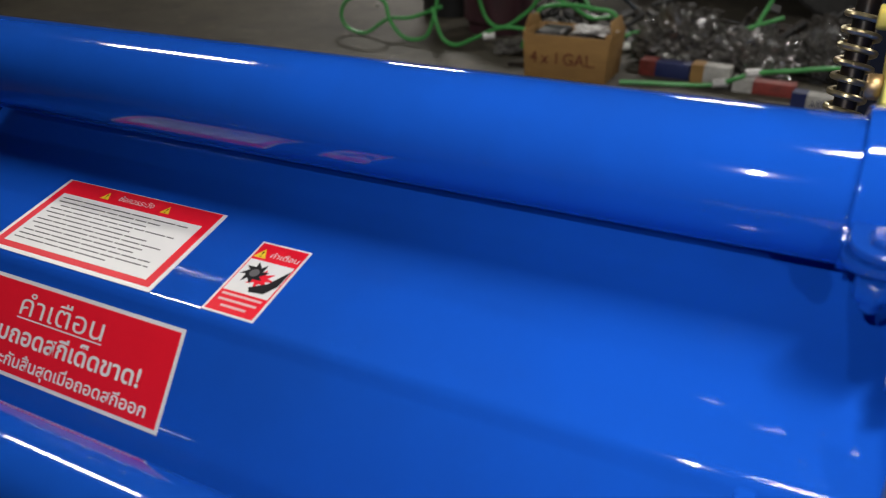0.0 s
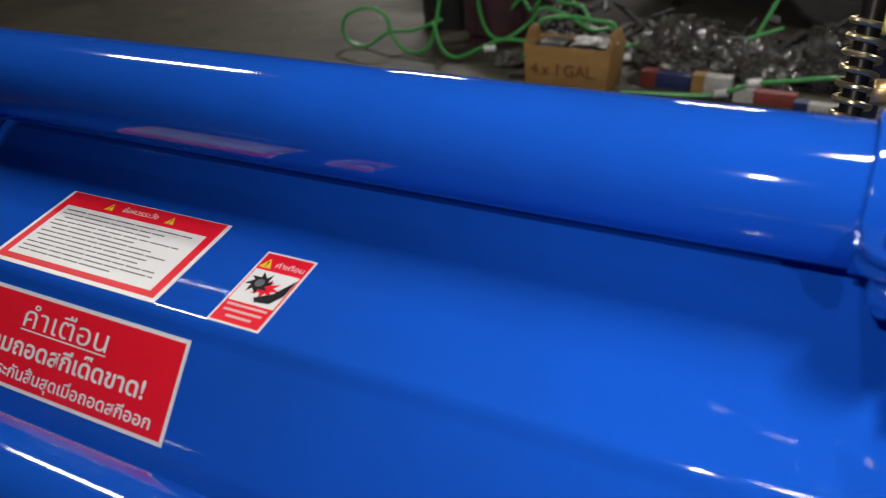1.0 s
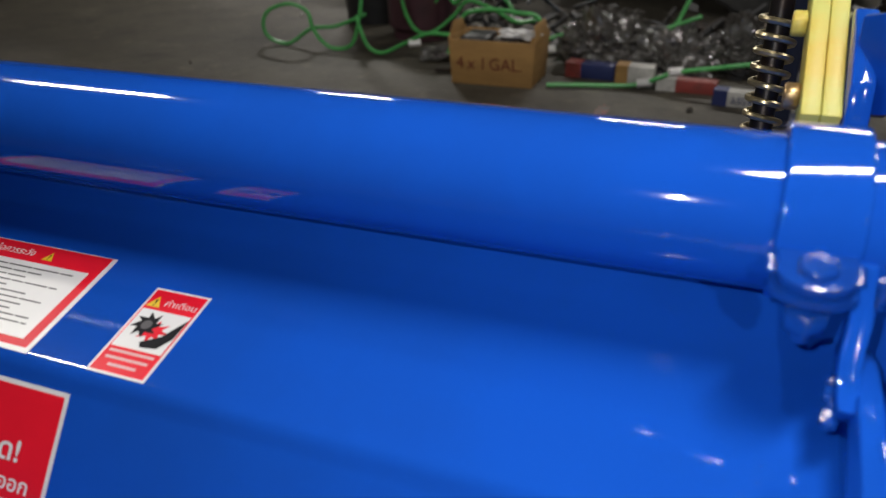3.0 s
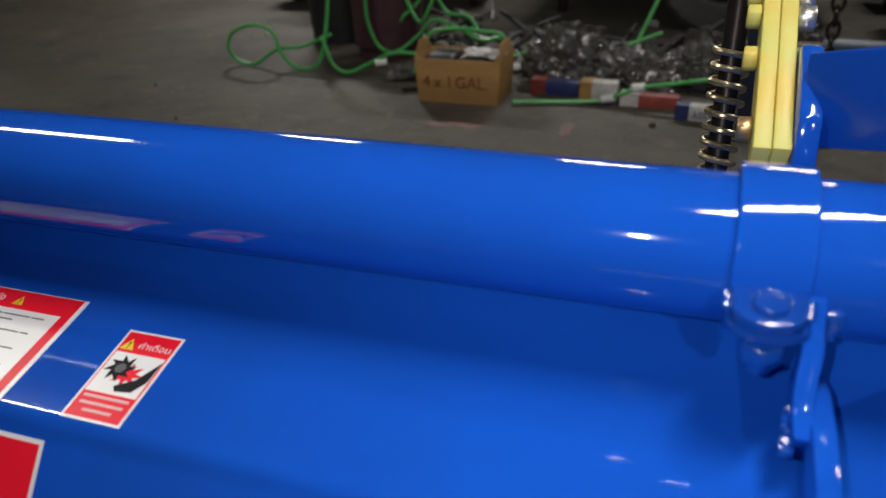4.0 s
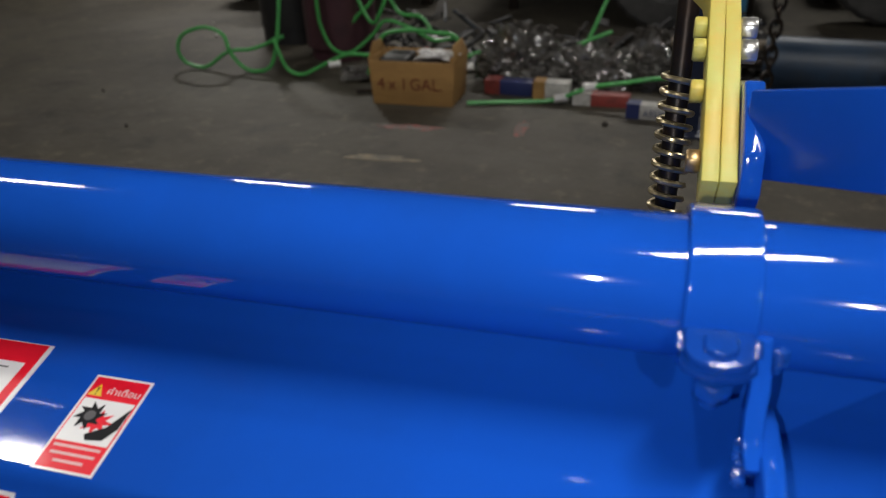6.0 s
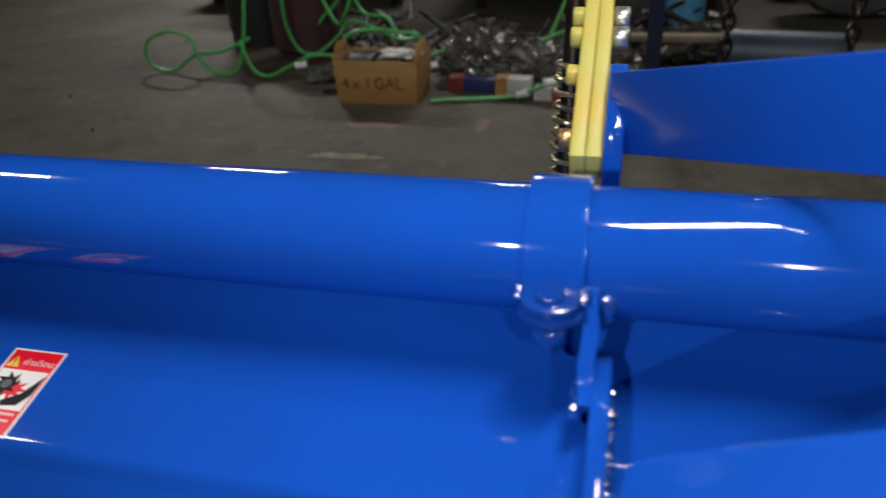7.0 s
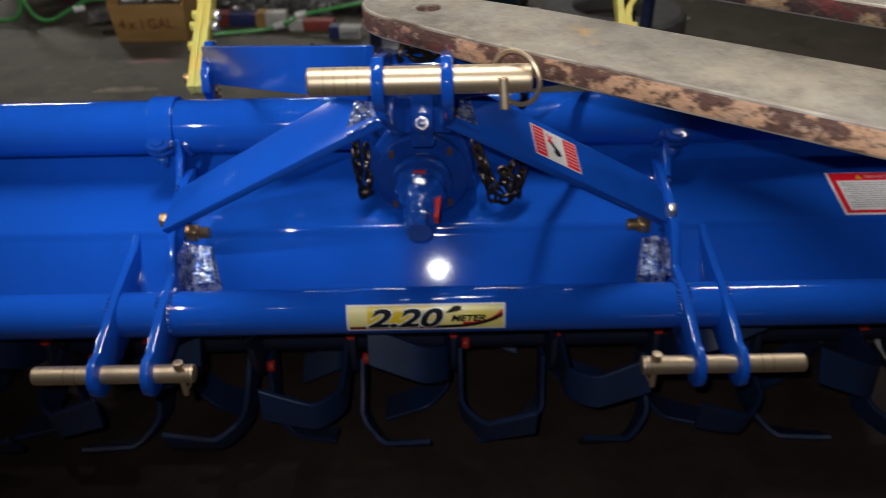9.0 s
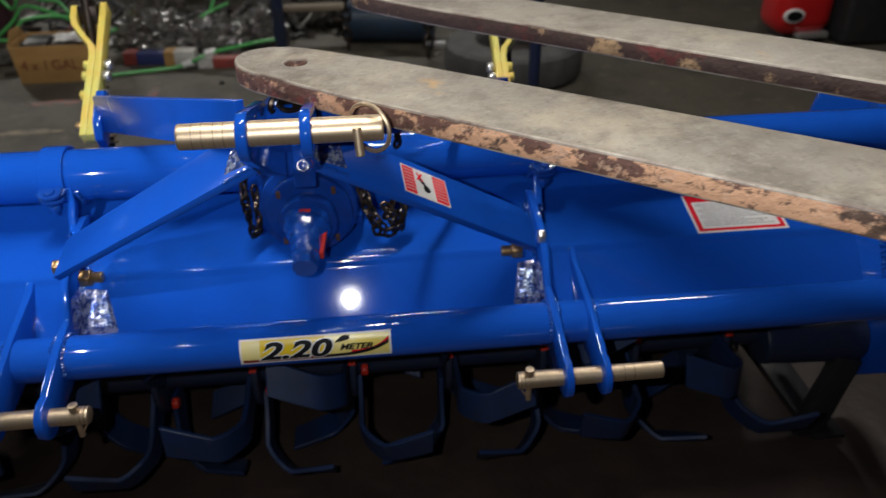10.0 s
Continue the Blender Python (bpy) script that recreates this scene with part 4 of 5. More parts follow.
# large instruction sticker on the hood, at both ends
for x0, w in ((-1.03, 0.182), (0.650, 0.160)):
    hh = 0.098
    s = Sheet((x0, 0.0725, hood_z(0.0725)), (1, 0, 0), slope)
    st = part("instruction_sticker", s.rect(0, 0, w, hh, 0.0002, H + 0.0003), WHITE, tiller, "white instruction sticker with a red border")
    part("red_border", s.rect(0.004, 0.004, w - 0.004, hh - 0.004, 0.0006, 0.0008), RED, st)
    part("white_field", s.rect(0.012, 0.010, w - 0.012, hh - 0.022, 0.0008, 0.0010), WHITE, st)
    warning_triangle(s, st, w * 0.31, hh - 0.018, 0.010, 0.0010)
    warning_triangle(s, st, w * 0.69, hh - 0.018, 0.010, 0.0010)
    part("title_lettering", s.text("ข้อควรระวัง", 0.0088, w / 2, hh - 0.0135, 0.0012, WHITE), WHITE, st)
    rnd = random.Random(11)
    bars = []
    for i in range(12):
        v = hh - 0.0275 - i * 0.0049
        u = 0.017 + (0.007 if i in (2, 5, 8) else 0)
        end = w - 0.017 - (rnd.uniform(0.0, 0.06) if i % 3 else rnd.uniform(0.0, 0.012))
        while u < end - 0.004:
            ln = min(rnd.uniform(0.010, 0.034), end - u)
            bars.append(s.rect(u, v - 0.0006, u + ln, v + 0.0006, 0.0010, 0.0011))
            u += ln + 0.0016
    tagged(part("small_print", join(*bars), GREY_PRINT, st), kind="stuff")

# small rotor warning sticker
s = Sheet((-0.7985, 0.0725, hood_z(0.0725)), (1, 0, 0), slope)
w, hh = 0.0455, 0.0765
st = part("warning_sticker", s.rect(0, 0, w, hh, 0.0002, 0.0006), WHITE, tiller, "small red and white rotor warning sticker")
part("red_field", s.rect(0.0018, 0.0018, w - 0.0018, hh - 0.0018, 0.0006, 0.0008), RED, st)
part("white_field", s.rect(0.003, 0.022, w - 0.003, hh - 0.020, 0.0008, 0.0010), WHITE, st)
warning_triangle(s, st, 0.0085, hh - 0.0175, 0.011, 0.0009)
part("title_lettering", fitted_text(s, "คำเตือน", 0.0165, 0.0415, hh - 0.0150, 0.0042, 0.0010, 0.0), WHITE, st)
cx, cy = 0.016, 0.043
star = []
for i in range(16):
    r = 0.0125 if i % 2 == 0 else 0.006
    a = 2 * math.pi * i / 16
    star.append((cx + 0.008 + r * math.cos(a), cy - 0.004 + 0.8 * r * math.sin(a)))
part("red_burst", s.poly(star, 0.0010, 0.00115), RED, st)
gear = []
for i in range(16):
    r = 0.0118 if i % 2 == 0 else 0.0065
    a = 2 * math.pi * (i + (0.7 if i % 2 == 0 else 0)) / 16
    gear.append((cx + r * math.cos(a), cy + r * math.sin(a)))
part("rotor_symbol", s.poly(gear, 0.00115, 0.0013), BLACK, st)
part("rotor_ring", s.poly([(cx + 0.004 * math.cos(i / 12 * 2 * math.pi), cy + 0.004 * math.sin(i / 12 * 2 * math.pi)) for i in range(12)], 0.0013, 0.0014), GREY_PRINT, st)
part("boot_symbol", s.poly([(0.021, 0.0285), (0.024, 0.0245), (0.036, 0.026), (0.042, 0.036), (0.0425, 0.053), (0.033, 0.036)], 0.00115, 0.0013), BLACK, st)
bars = []
for i, (a, b) in enumerate(((0.005, 0.040), (0.006, 0.039), (0.012, 0.034))):
    bars.append(s.rect(a, 0.0175 - i * 0.0055, b, 0.0195 - i * 0.0055, 0.0008, 0.0010))
tagged(part("small_print", join(*bars), material("pink_print", (0.72, 0.42, 0.42), 0.4), st), kind="stuff")

# large red warning sticker on the sloping front of the hood
w, hh = 0.255, 0.076
s = Sheet((-0.805 - w, 0.0175, 0.4724), (1, 0, 0), face)
st = part("warning_sticker", s.rect(0, 0, w, hh, 0.0002, 0.0006), WHITE, tiller, "large red warning sticker with white lettering")
part("red_field", s.rect(0.003, 0.003, w - 0.003, hh - 0.003, 0.0006, 0.0008), RED, st)
part("title_lettering", fitted_text(s, "คำเตือน", w - 0.163, w - 0.073, 0.0490, 0.0128, 0.0010, 0.0), WHITE, st)
part("underline", s.rect(w - 0.164, 0.0460, w - 0.072, 0.0470, 0.0008, 0.0010), WHITE, st)
part("lettering", fitted_text(s, "ห้ามถอดสกีเด็ดขาด!", w - 0.2005, w - 0.028, 0.0265, 0.0105, 0.0010, 0.0004), WHITE, st)
part("lettering", fitted_text(s, "รับประกันสิ้นสุดเมื่อถอดสกีออก", w - 0.203, w - 0.0148, 0.0085, 0.0074, 0.0010, 0.0002), WHITE, st)


# curved size label on the front tube
def on_tube(u, v, h):
    """u along the tube, v up round it from its lower edge."""
    a = radians(198) - v / FR
    return Vector((u, FY + (FR + h) * math.cos(a), FZ + (FR + h) * math.sin(a)))


def tube_patch(u0, u1, v0, v1, h, tilt=0.0):
    bm = bmesh.new()
    n = 8
    A = [bm.verts.new(on_tube(u0 + tilt * (v0 + (v1 - v0) * i / n), v0 + (v1 - v0) * i / n, h)) for i in range(n + 1)]
    B = [bm.verts.new(on_tube(u1 + tilt * (v0 + (v1 - v0) * i / n), v0 + (v1 - v0) * i / n, h)) for i in range(n + 1)]
    for i in range(n):
        bm.faces.new((A[i], A[i + 1], B[i + 1], B[i]))
    return bm


def tube_text(body, size, u, v, h, mat, **more):
    me = text_mesh(body, size, (0, 0, 0), (1, 0, 0), (0, 1, 0), mat, lift=0, **more)
    for vert in me.vertices:
        vert.co = on_tube(u + vert.co.x, v + vert.co.y, h)
    return me


L0, L1, LV = -0.101, 0.123, 0.041
lab = part("size_label", tube_patch(L0, L1, 0.0, LV, 0.0004), WHITE, tiller, "yellow and black size label on the front tube")
part("yellow_field", tube_patch(L0 + 0.003, L1 - 0.003, 0.003, LV - 0.003, 0.0006), PALE_YELLOW, lab)
part("yellow_field", tube_patch(L0 + 0.03, L0 + 0.125, 0.010, LV - 0.003, 0.0008), YELLOW, lab)
part("maroon_stripe", tube_patch(L0 + 0.004, L0 + 0.13, 0.003, 0.0085, 0.0009), MAROON, lab)
for h, c, off in ((0.0009, RED, 0.006), (0.0011, BLACK, 0.0)):
    bm = bmesh.new()
    lo, hi = [], []
    for i in range(13):
        k = i / 12
        u = L1 - (0.10 if c is BLACK else 0.06) + (0.096 if c is BLACK else 0.056) * k
        v = 0.0065 + off * 0.8 + 0.018 * k ** 3
        lo.append(bm.verts.new(on_tube(u, v - 0.0028, h)))
        hi.append(bm.verts.new(on_tube(u, v + 0.0028, h)))
    for i in range(12):
        bm.faces.new((lo[i], hi[i], hi[i + 1], lo[i + 1]))
    part("swoosh", bm, c, lab)
bm = bmesh.new()
lo, hi = [], []
for i in range(9):
    k = i / 8
    lo.append(bm.verts.new(on_tube(L0 + 0.140 + 0.022 * k, 0.0275 + 0.004 * k * k, 0.0010)))
    hi.append(bm.verts.new(on_tube(L0 + 0.140 + 0.022 * k, 0.0275 + 0.010 * math.sin(min(1, k * 1.15) * math.pi * 0.62), 0.0010)))
for i in range(8):
    bm.faces.new((lo[i], hi[i], hi[i + 1], lo[i + 1]))
part("swoosh", bm, BLACK, lab)
part("lettering", tube_text("2.20", 0.036, L0 + 0.080, 0.0190, 0.0012, WHITE, shear=0.25, squeeze=1.62, bold=0.0026), WHITE, lab)
part("lettering", tube_text("2.20", 0.036, L0 + 0.080, 0.0190, 0.0016, BLACK, shear=0.25, squeeze=1.62, bold=0.0013), BLACK, lab)
part("lettering", tube_text("METER", 0.0120, L0 + 0.171, 0.0195, 0.0016, BLACK, shear=0.3, squeeze=1.35, bold=0.0005), BLACK, lab)

# hose warning sticker on the mast bar
stay_low, stay_foot, stay_top = Vector((0.045, -0.143, 0.8165)), Vector((0.355, -0.002, 0.5885)), Vector((0.045, -0.0757, 0.842))
e = (stay_foot - stay_low).normalized()
nrm = e.cross(stay_top - stay_low).normalized()
upd = nrm.cross(e).normalized()
base = stay_low + e * 0.1445 + upd * 0.0125 + nrm * 0.0004
s = Sheet(base, e, upd)
w, hh = 0.084, 0.048
st = part("warning_sticker", s.rect(0, 0, w, hh, 0.0002, 0.0006), WHITE, tiller, "red and white warning sticker on the mast bar")
part("red_field", s.rect(0.002, 0.002, 0.022, hh - 0.002, 0.0006, 0.0008), RED, st)
part("red_field", s.rect(w - 0.026, 0.002, w - 0.002, hh - 0.002, 0.0006, 0.0008), RED, st)
part("shaft_symbol", s.poly([(0.030, 0.030), (0.046, 0.012), (0.050, 0.016), (0.034, 0.034)], 0.0006, 0.0008), BLACK, st)
part("wheel_symbol", s.poly([(0.042 + 0.006 * math.cos(i / 12 * 2 * math.pi), 0.017 + 0.006 * math.sin(i / 12 * 2 * math.pi)) for i in range(12)], 0.0008, 0.0010), BLACK, st)
part("cross_symbol", join(s.poly([(0.026, 0.030), (0.036, 0.042), (0.038, 0.040), (0.028, 0.028)], 0.0008, 0.0009), s.poly([(0.036, 0.028), (0.026, 0.040), (0.028, 0.042), (0.038, 0.030)], 0.0009, 0.0010)), RED, st)
tagged(part("small_print", join(*[s.rect(u0, v, u1, v + 0.0017, 0.0008, 0.0009) for u0, u1 in ((0.004, 0.020), (w - 0.024, w - 0.004)) for v in (0.007, 0.0125, 0.018, 0.0235, 0.029, 0.0345, 0.040)]), material("pale_print", (0.75, 0.42, 0.42), 0.4), st), kind="stuff")

# ---- forks of the loader ----


def fork(tip, direction, width, length, z, thick, shift=0.0):
    d = Vector((*direction, 0)).normalized()
    s = Vector((-d.y, d.x, 0))
    t = Vector((*tip, z))
    bm = bmesh.new()
    out = []
    n = 14
    for i in range(n + 1):
        a = math.pi * (0.5 + i / n)
        k = 0.062
        out.append(t + d * (k + k * math.cos(a) * 1.0) * 1.3 + s * (width / 2 * math.sin(a)) * 0.86)
    side = [(0.20, 1.0), (length, 1.06)]
    far = [t + d * u - s * width / 2 * f for u, f in side]
    near = [t + d * u + s * width / 2 * f for u, f in side[::-1]]
    ring = out + far + near
    hole_c = t + d * 0.086 + s * shift
    m = 20
    hole = [hole_c + d * 0.014 * math.cos(2 * math.pi * i / m) + s * 0.014 * math.sin(2 * math.pi * i / m) for i in range(m)]
    for zz, flip in ((0, False), (-thick, True)):
        vs = [bm.verts.new(p + Vector((0, 0, zz))) for p in ring]
        hs = [bm.verts.new(p + Vector((0, 0, zz))) for p in hole]
        eds = [bm.edges.new((vs[i], vs[(i + 1) % len(vs)])) for i in range(len(vs))] + [bm.edges.new((hs[i], hs[(i + 1) % m])) for i in range(m)]
        bmesh.ops.triangle_fill(bm, edges=eds, use_beauty=True)
        if flip:
            lower, lhole = vs, hs
        else:
            upper, uhole = vs, hs
    k = len(ring)
    for i in range(k):
        f = bm.faces.new((upper[i], lower[i], lower[(i + 1) % k], upper[(i + 1) % k]))
        f.material_index = 1
    for i in range(m):
        f = bm.faces.new((uhole[i], lhole[i], lhole[(i + 1) % m], uhole[(i + 1) % m]))
        f.material_index = 1
    bmesh.ops.recalc_face_normals(bm, faces=bm.faces)
    edges = [e for e in bm.edges if len(e.link_faces) == 2 and e.calc_face_angle(0) > radians(60)]
    bmesh.ops.bevel(bm, geom=edges, offset=0.0028, segments=2, profile=0.5, affect="EDGES", material=2)
    lay = bm.faces.layers.int.new("flat")
    for f in bm.faces:
        f[lay] = 1 if abs(f.normal.z) > 0.999 else 0
    return bm


FZT = 0.911
loader = thing("loader_forks", (1.5, -1.15, 0), "worn rusty steel lifting forks above the tiller", "forklift")
part("fork", fork((-0.042, -0.0015), (0.81, -0.595), 0.128, 1.75, FZT, 0.026, 0.0), [FORK_TOP, FORK_SIDE, FORK_EDGE], loader, "worn grey steel fork with a bolt hole and flaking rust on its edge")
part("fork", fork((0.10, 0.370), (0.775, -0.632), 0.122, 1.85, 0.905, 0.026), [FORK_TOP, FORK_SIDE_DARK, FORK_EDGE], loader, "worn grey steel fork with flaking rust on its edge")
part("carriage", slab([(1.20, -1.25, 0.86), (1.58, -0.74, 0.86), (1.58, -0.74, 0.93), (1.20, -1.25, 0.93)], 0.05, 0.004), DARK_STEEL, loader)
for p in ((1.27, -1.12), (1.56, -0.80)):
    part("upright", block(p[0] + 0.02, p[0] + 0.08, p[1] - 0.03, p[1] + 0.03, 0, 1.2, 0.004), DARK_STEEL, loader)

# ---- the carton of cans ----
box = thing("cardboard_box", (-1.339, 2.74, 0), "open brown cardboard box of oil cans on the floor", "box")
bx0, bx1, by0, by1, bz = -1.505, -1.173, 2.632, 2.862, 0.176
def flare(x, y, z):
    k = 1 + 0.06 * z / bz
    return ((x + 1.339) * k - 1.339, (y - 2.747) * k + 2.747, z)
for nm, c in (("front_panel", [(bx0, by0, 0), (bx1, by0, 0), (bx1, by0, bz), (bx0, by0, bz)]), ("back_panel", [(bx1, by1, 0), (bx0, by1, 0), (bx0, by1, bz), (bx1, by1, bz)]),
              ("side_panel", [(bx0, by1, 0), (bx0, by0, 0), (bx0, by0, bz + 0.01), (bx0, by1, bz)]), ("side_panel", [(bx1, by0, 0), (bx1, by1, 0), (bx1, by1, bz), (bx1, by0, bz + 0.012)])):
    part(nm, slab([flare(*p) for p in c], 0.005, 0.001), CARTON, box)
part("bottom", block(bx0 + 0.006, bx1 - 0.006, by0 + 0.006, by1 - 0.006, 0.001, 0.006, 0), CARTON, box)
part("flap", slab([flare(bx0, by0 + 0.01, bz), flare(bx0, by1 - 0.02, bz), (bx0 - 0.012, by1 - 0.06, bz + 0.050), (bx0 - 0.006, by0 + 0.055, bz + 0.062)], 0.004, 0.001), CARTON, box)
part("flap", slab([flare(bx1, by1 - 0.02, bz), flare(bx1, by0 + 0.01, bz), (bx1 - 0.008, by0 + 0.04, bz + 0.058), (bx1 - 0.004, by1 - 0.05, bz + 0.062)], 0.004, 0.001), CARTON, box)
fdir = (Vector(flare(-1.339, by0, bz)) - Vector((-1.339, by0, 0))).normalized()
for word, u in (("4", -1.4670), ("x", -1.4205), ("1", -1.3720), ("GAL.", -1.2790)):
    part("lettering", text_mesh(word, 0.068, Vector((u, by0 - 0.0045, 0.064)), (1, 0, 0), fdir, CARTON_INK, squeeze=0.95, align_y="BOTTOM_BASELINE"), CARTON_INK, box)
for i, (u, v) in enumerate(((-1.43, 2.745), (-1.29, 2.735))):
    solo("oil_can", block(u - 0.06, u + 0.06, v - 0.07, v + 0.09, 0.007, 0.178, 0.015, 3), BLACK_PLASTIC if i == 0 else DARK_STEEL, "black oil can standing in the cardboard box", "can", group="cans in the box")


def crumple(name, place, size, mat, label, category, seed, group=""):
    rnd = random.Random(seed)
    bm = bmesh.new()
    bmesh.ops.create_icosphere(bm, subdivisions=5, radius=1.0)
    off = Vector((rnd.uniform(-20, 20), rnd.uniform(-20, 20), 0))
    for v in bm.verts:
        n = v.co.normalized()
        k = 0.72 + 0.5 * noise.noise(n * 1.6 + off) + 0.45 * abs(noise.noise(n * 3.7 + off)) + 0.3 * abs(noise.noise(n * 8 + off)) + 0.16 * abs(noise.noise(n * 17 + off))
        v.co = Vector((n.x * size[0] * k, n.y * size[1] * k, max(n.z, -0.35) * size[2] * k))
    low = min(v.co.z for v in bm.verts)
    for v in bm.verts:
        v.co += Vector((place[0], place[1], place[2] - low))
    return solo(name, bm, mat, label, category, group=group, angle=24)


crumple("white_rag", (-1.255, 2.71, 0.178), (0.080, 0.045, 0.022), WHITE, "crumpled white paper lying on the cans", "paper", 5)

# ---- green hoses ----


def hose(points, label, r=0.0088):
    return solo("hose", sweep(smooth_path(points, 8), r, 9), HOSE, label, "hose", group="green hoses")


LAB = "bright green rubber air hose looped over the floor"
hose([(-2.09, 3.06, 0.165), (-2.141, 3.04, 0.143), (-2.248, 3.03, 0.105), (-2.369, 3.03, 0.090), (-2.471, 3.02, 0.026), (-2.525, 3.02, 0.012), (-2.600, 3.01, 0.036), (-2.622, 3.0, 0.098), (-2.584, 3.0, 0.167), (-2.465, 3.0, 0.205), (-2.371, 3.0, 0.174), (-2.339, 2.99, 0.096),
      (-2.283, 2.99, 0.030), (-2.218, 2.99, 0.012), (-2.140, 2.99, 0.036), (-2.102, 3.0, 0.132), (-2.084, 3.02, 0.26), (-2.074, 3.04, 0.36), (-2.03, 3.1, 0.5)], LAB)
hose([(-2.10, 2.98, 0.17), (-2.064, 2.95, 0.105), (-2.029, 2.95, 0.037), (-1.959, 2.95, 0.018), (-1.858, 2.95, 0.063), (-1.744, 2.95, 0.114), (-1.636, 2.95, 0.118), (-1.54, 2.98, 0.10), (-1.45, 3.05, 0.05)], LAB)
hose([(-2.01, 3.3, 0.50), (-2.011, 3.3, 0.328), (-2.018, 3.3, 0.195), (-1.987, 3.28, 0.105), (-1.944, 3.26, 0.078), (-1.880, 3.28, 0.131), (-1.815, 3.3, 0.214), (-1.739, 3.3, 0.282), (-1.66, 3.3, 0.40)], LAB)
hose([(-1.98, 3.22, 0.50), (-1.97, 3.2, 0.324), (-1.961, 3.2, 0.195), (-1.909, 3.2, 0.084), (-1.814, 3.18, 0.07), (-1.707, 3.2, 0.146), (-1.632, 3.2, 0.22), (-1.51, 3.2, 0.188), (-1.404, 3.2, 0.139), (-1.30, 3.15, 0.16)], LAB)
hose([(-1.62, 2.90, 0.05), (-1.559, 2.86, 0.173), (-1.517, 2.86, 0.233), (-1.404, 2.86, 0.251), (-1.295, 2.86, 0.243), (-1.216, 2.86, 0.231), (-1.193, 2.87, 0.158), (-1.19, 2.9, 0.06)], LAB)
hose([(-1.19, 2.92, 0.06), (-1.234, 3.05, 0.089), (-1.119, 3.1, 0.124), (-0.969, 3.1, 0.12), (-0.845, 3.1, 0.099), (-0.72, 3.14, 0.16), (-0.6, 3.2, 0.2)], LAB)
hose([(-1.12, 2.66, 0.013), (-1.0, 2.70, 0.012), (-0.909, 2.72, 0.012), (-0.775, 2.75, 0.020), (-0.646, 2.75, 0.074), (-0.5, 2.75, 0.102), (-0.398, 2.76, 0.118), (-0.3, 2.85, 0.10)], LAB)
hose([(-0.62, 3.3, 0.36), (-0.686, 3.2, 0.189), (-0.73, 3.2, 0.111), (-0.806, 3.18, 0.044)], LAB)
hose([(-1.72, 3.35, 0.55), (-1.66, 3.3, 0.36), (-1.58, 3.25, 0.25), (-1.46, 3.2, 0.24), (-1.40, 3.18, 0.17)], LAB)
hose([(-1.85, 3.3, 0.5), (-1.80, 3.28, 0.32), (-1.72, 3.25, 0.20), (-1.66, 3.22, 0.26), (-1.60, 3.25, 0.42), (-1.55, 3.3, 0.55)], LAB)
for p in ((-1.80, 2.95, 0.07), (-0.646, 2.75, 0.074), (-0.76, 2.75, 0.024), (-1.19, 2.97, 0.075)):
    solo("hose_tape", rod(Vector(p) + Vector((-0.025, -0.01, 0)), Vector(p) + Vector((0.025, 0.012, 0.004)), 0.017, sides=12, round_=0.004), WHITE, "white tape wrapped round a green hose joint", "tape", group="tape on the hoses")

# ---- buckets and drums at the back ----


def bucket(place, r0, r1, h, mat, label, name="bucket"):
    t = thing(name, place, label, "bucket")
    p = Vector(place)
    bm = rod(p, p + Vector((0, 0, h)), r0, r1, sides=32)
    tops = [f for f in bm.faces if f.normal.z > 0.9]
    bmesh.ops.inset_region(bm, faces=tops, thickness=0.012)
    for f in tops:
        for v in f.verts:
            v.co.z -= h * 0.85
    part("body", bm, mat, t)
    part("rim", sweep([p + Vector((r1 * 1.01 * math.cos(a), r1 * 1.01 * math.sin(a), h)) for a in [i / 32 * 2 * math.pi for i in range(32)]], 0.010, 8, True), mat, t)
    return t


bucket((-1.95, 3.42, 0), 0.15, 0.185, 0.40, PURPLE, "dark purple-brown plastic bucket under the hoses")
bucket((-2.36, 3.75, 0), 0.17, 0.19, 0.55, BLACK_PLASTIC, "black plastic bin at the back of the workshop")

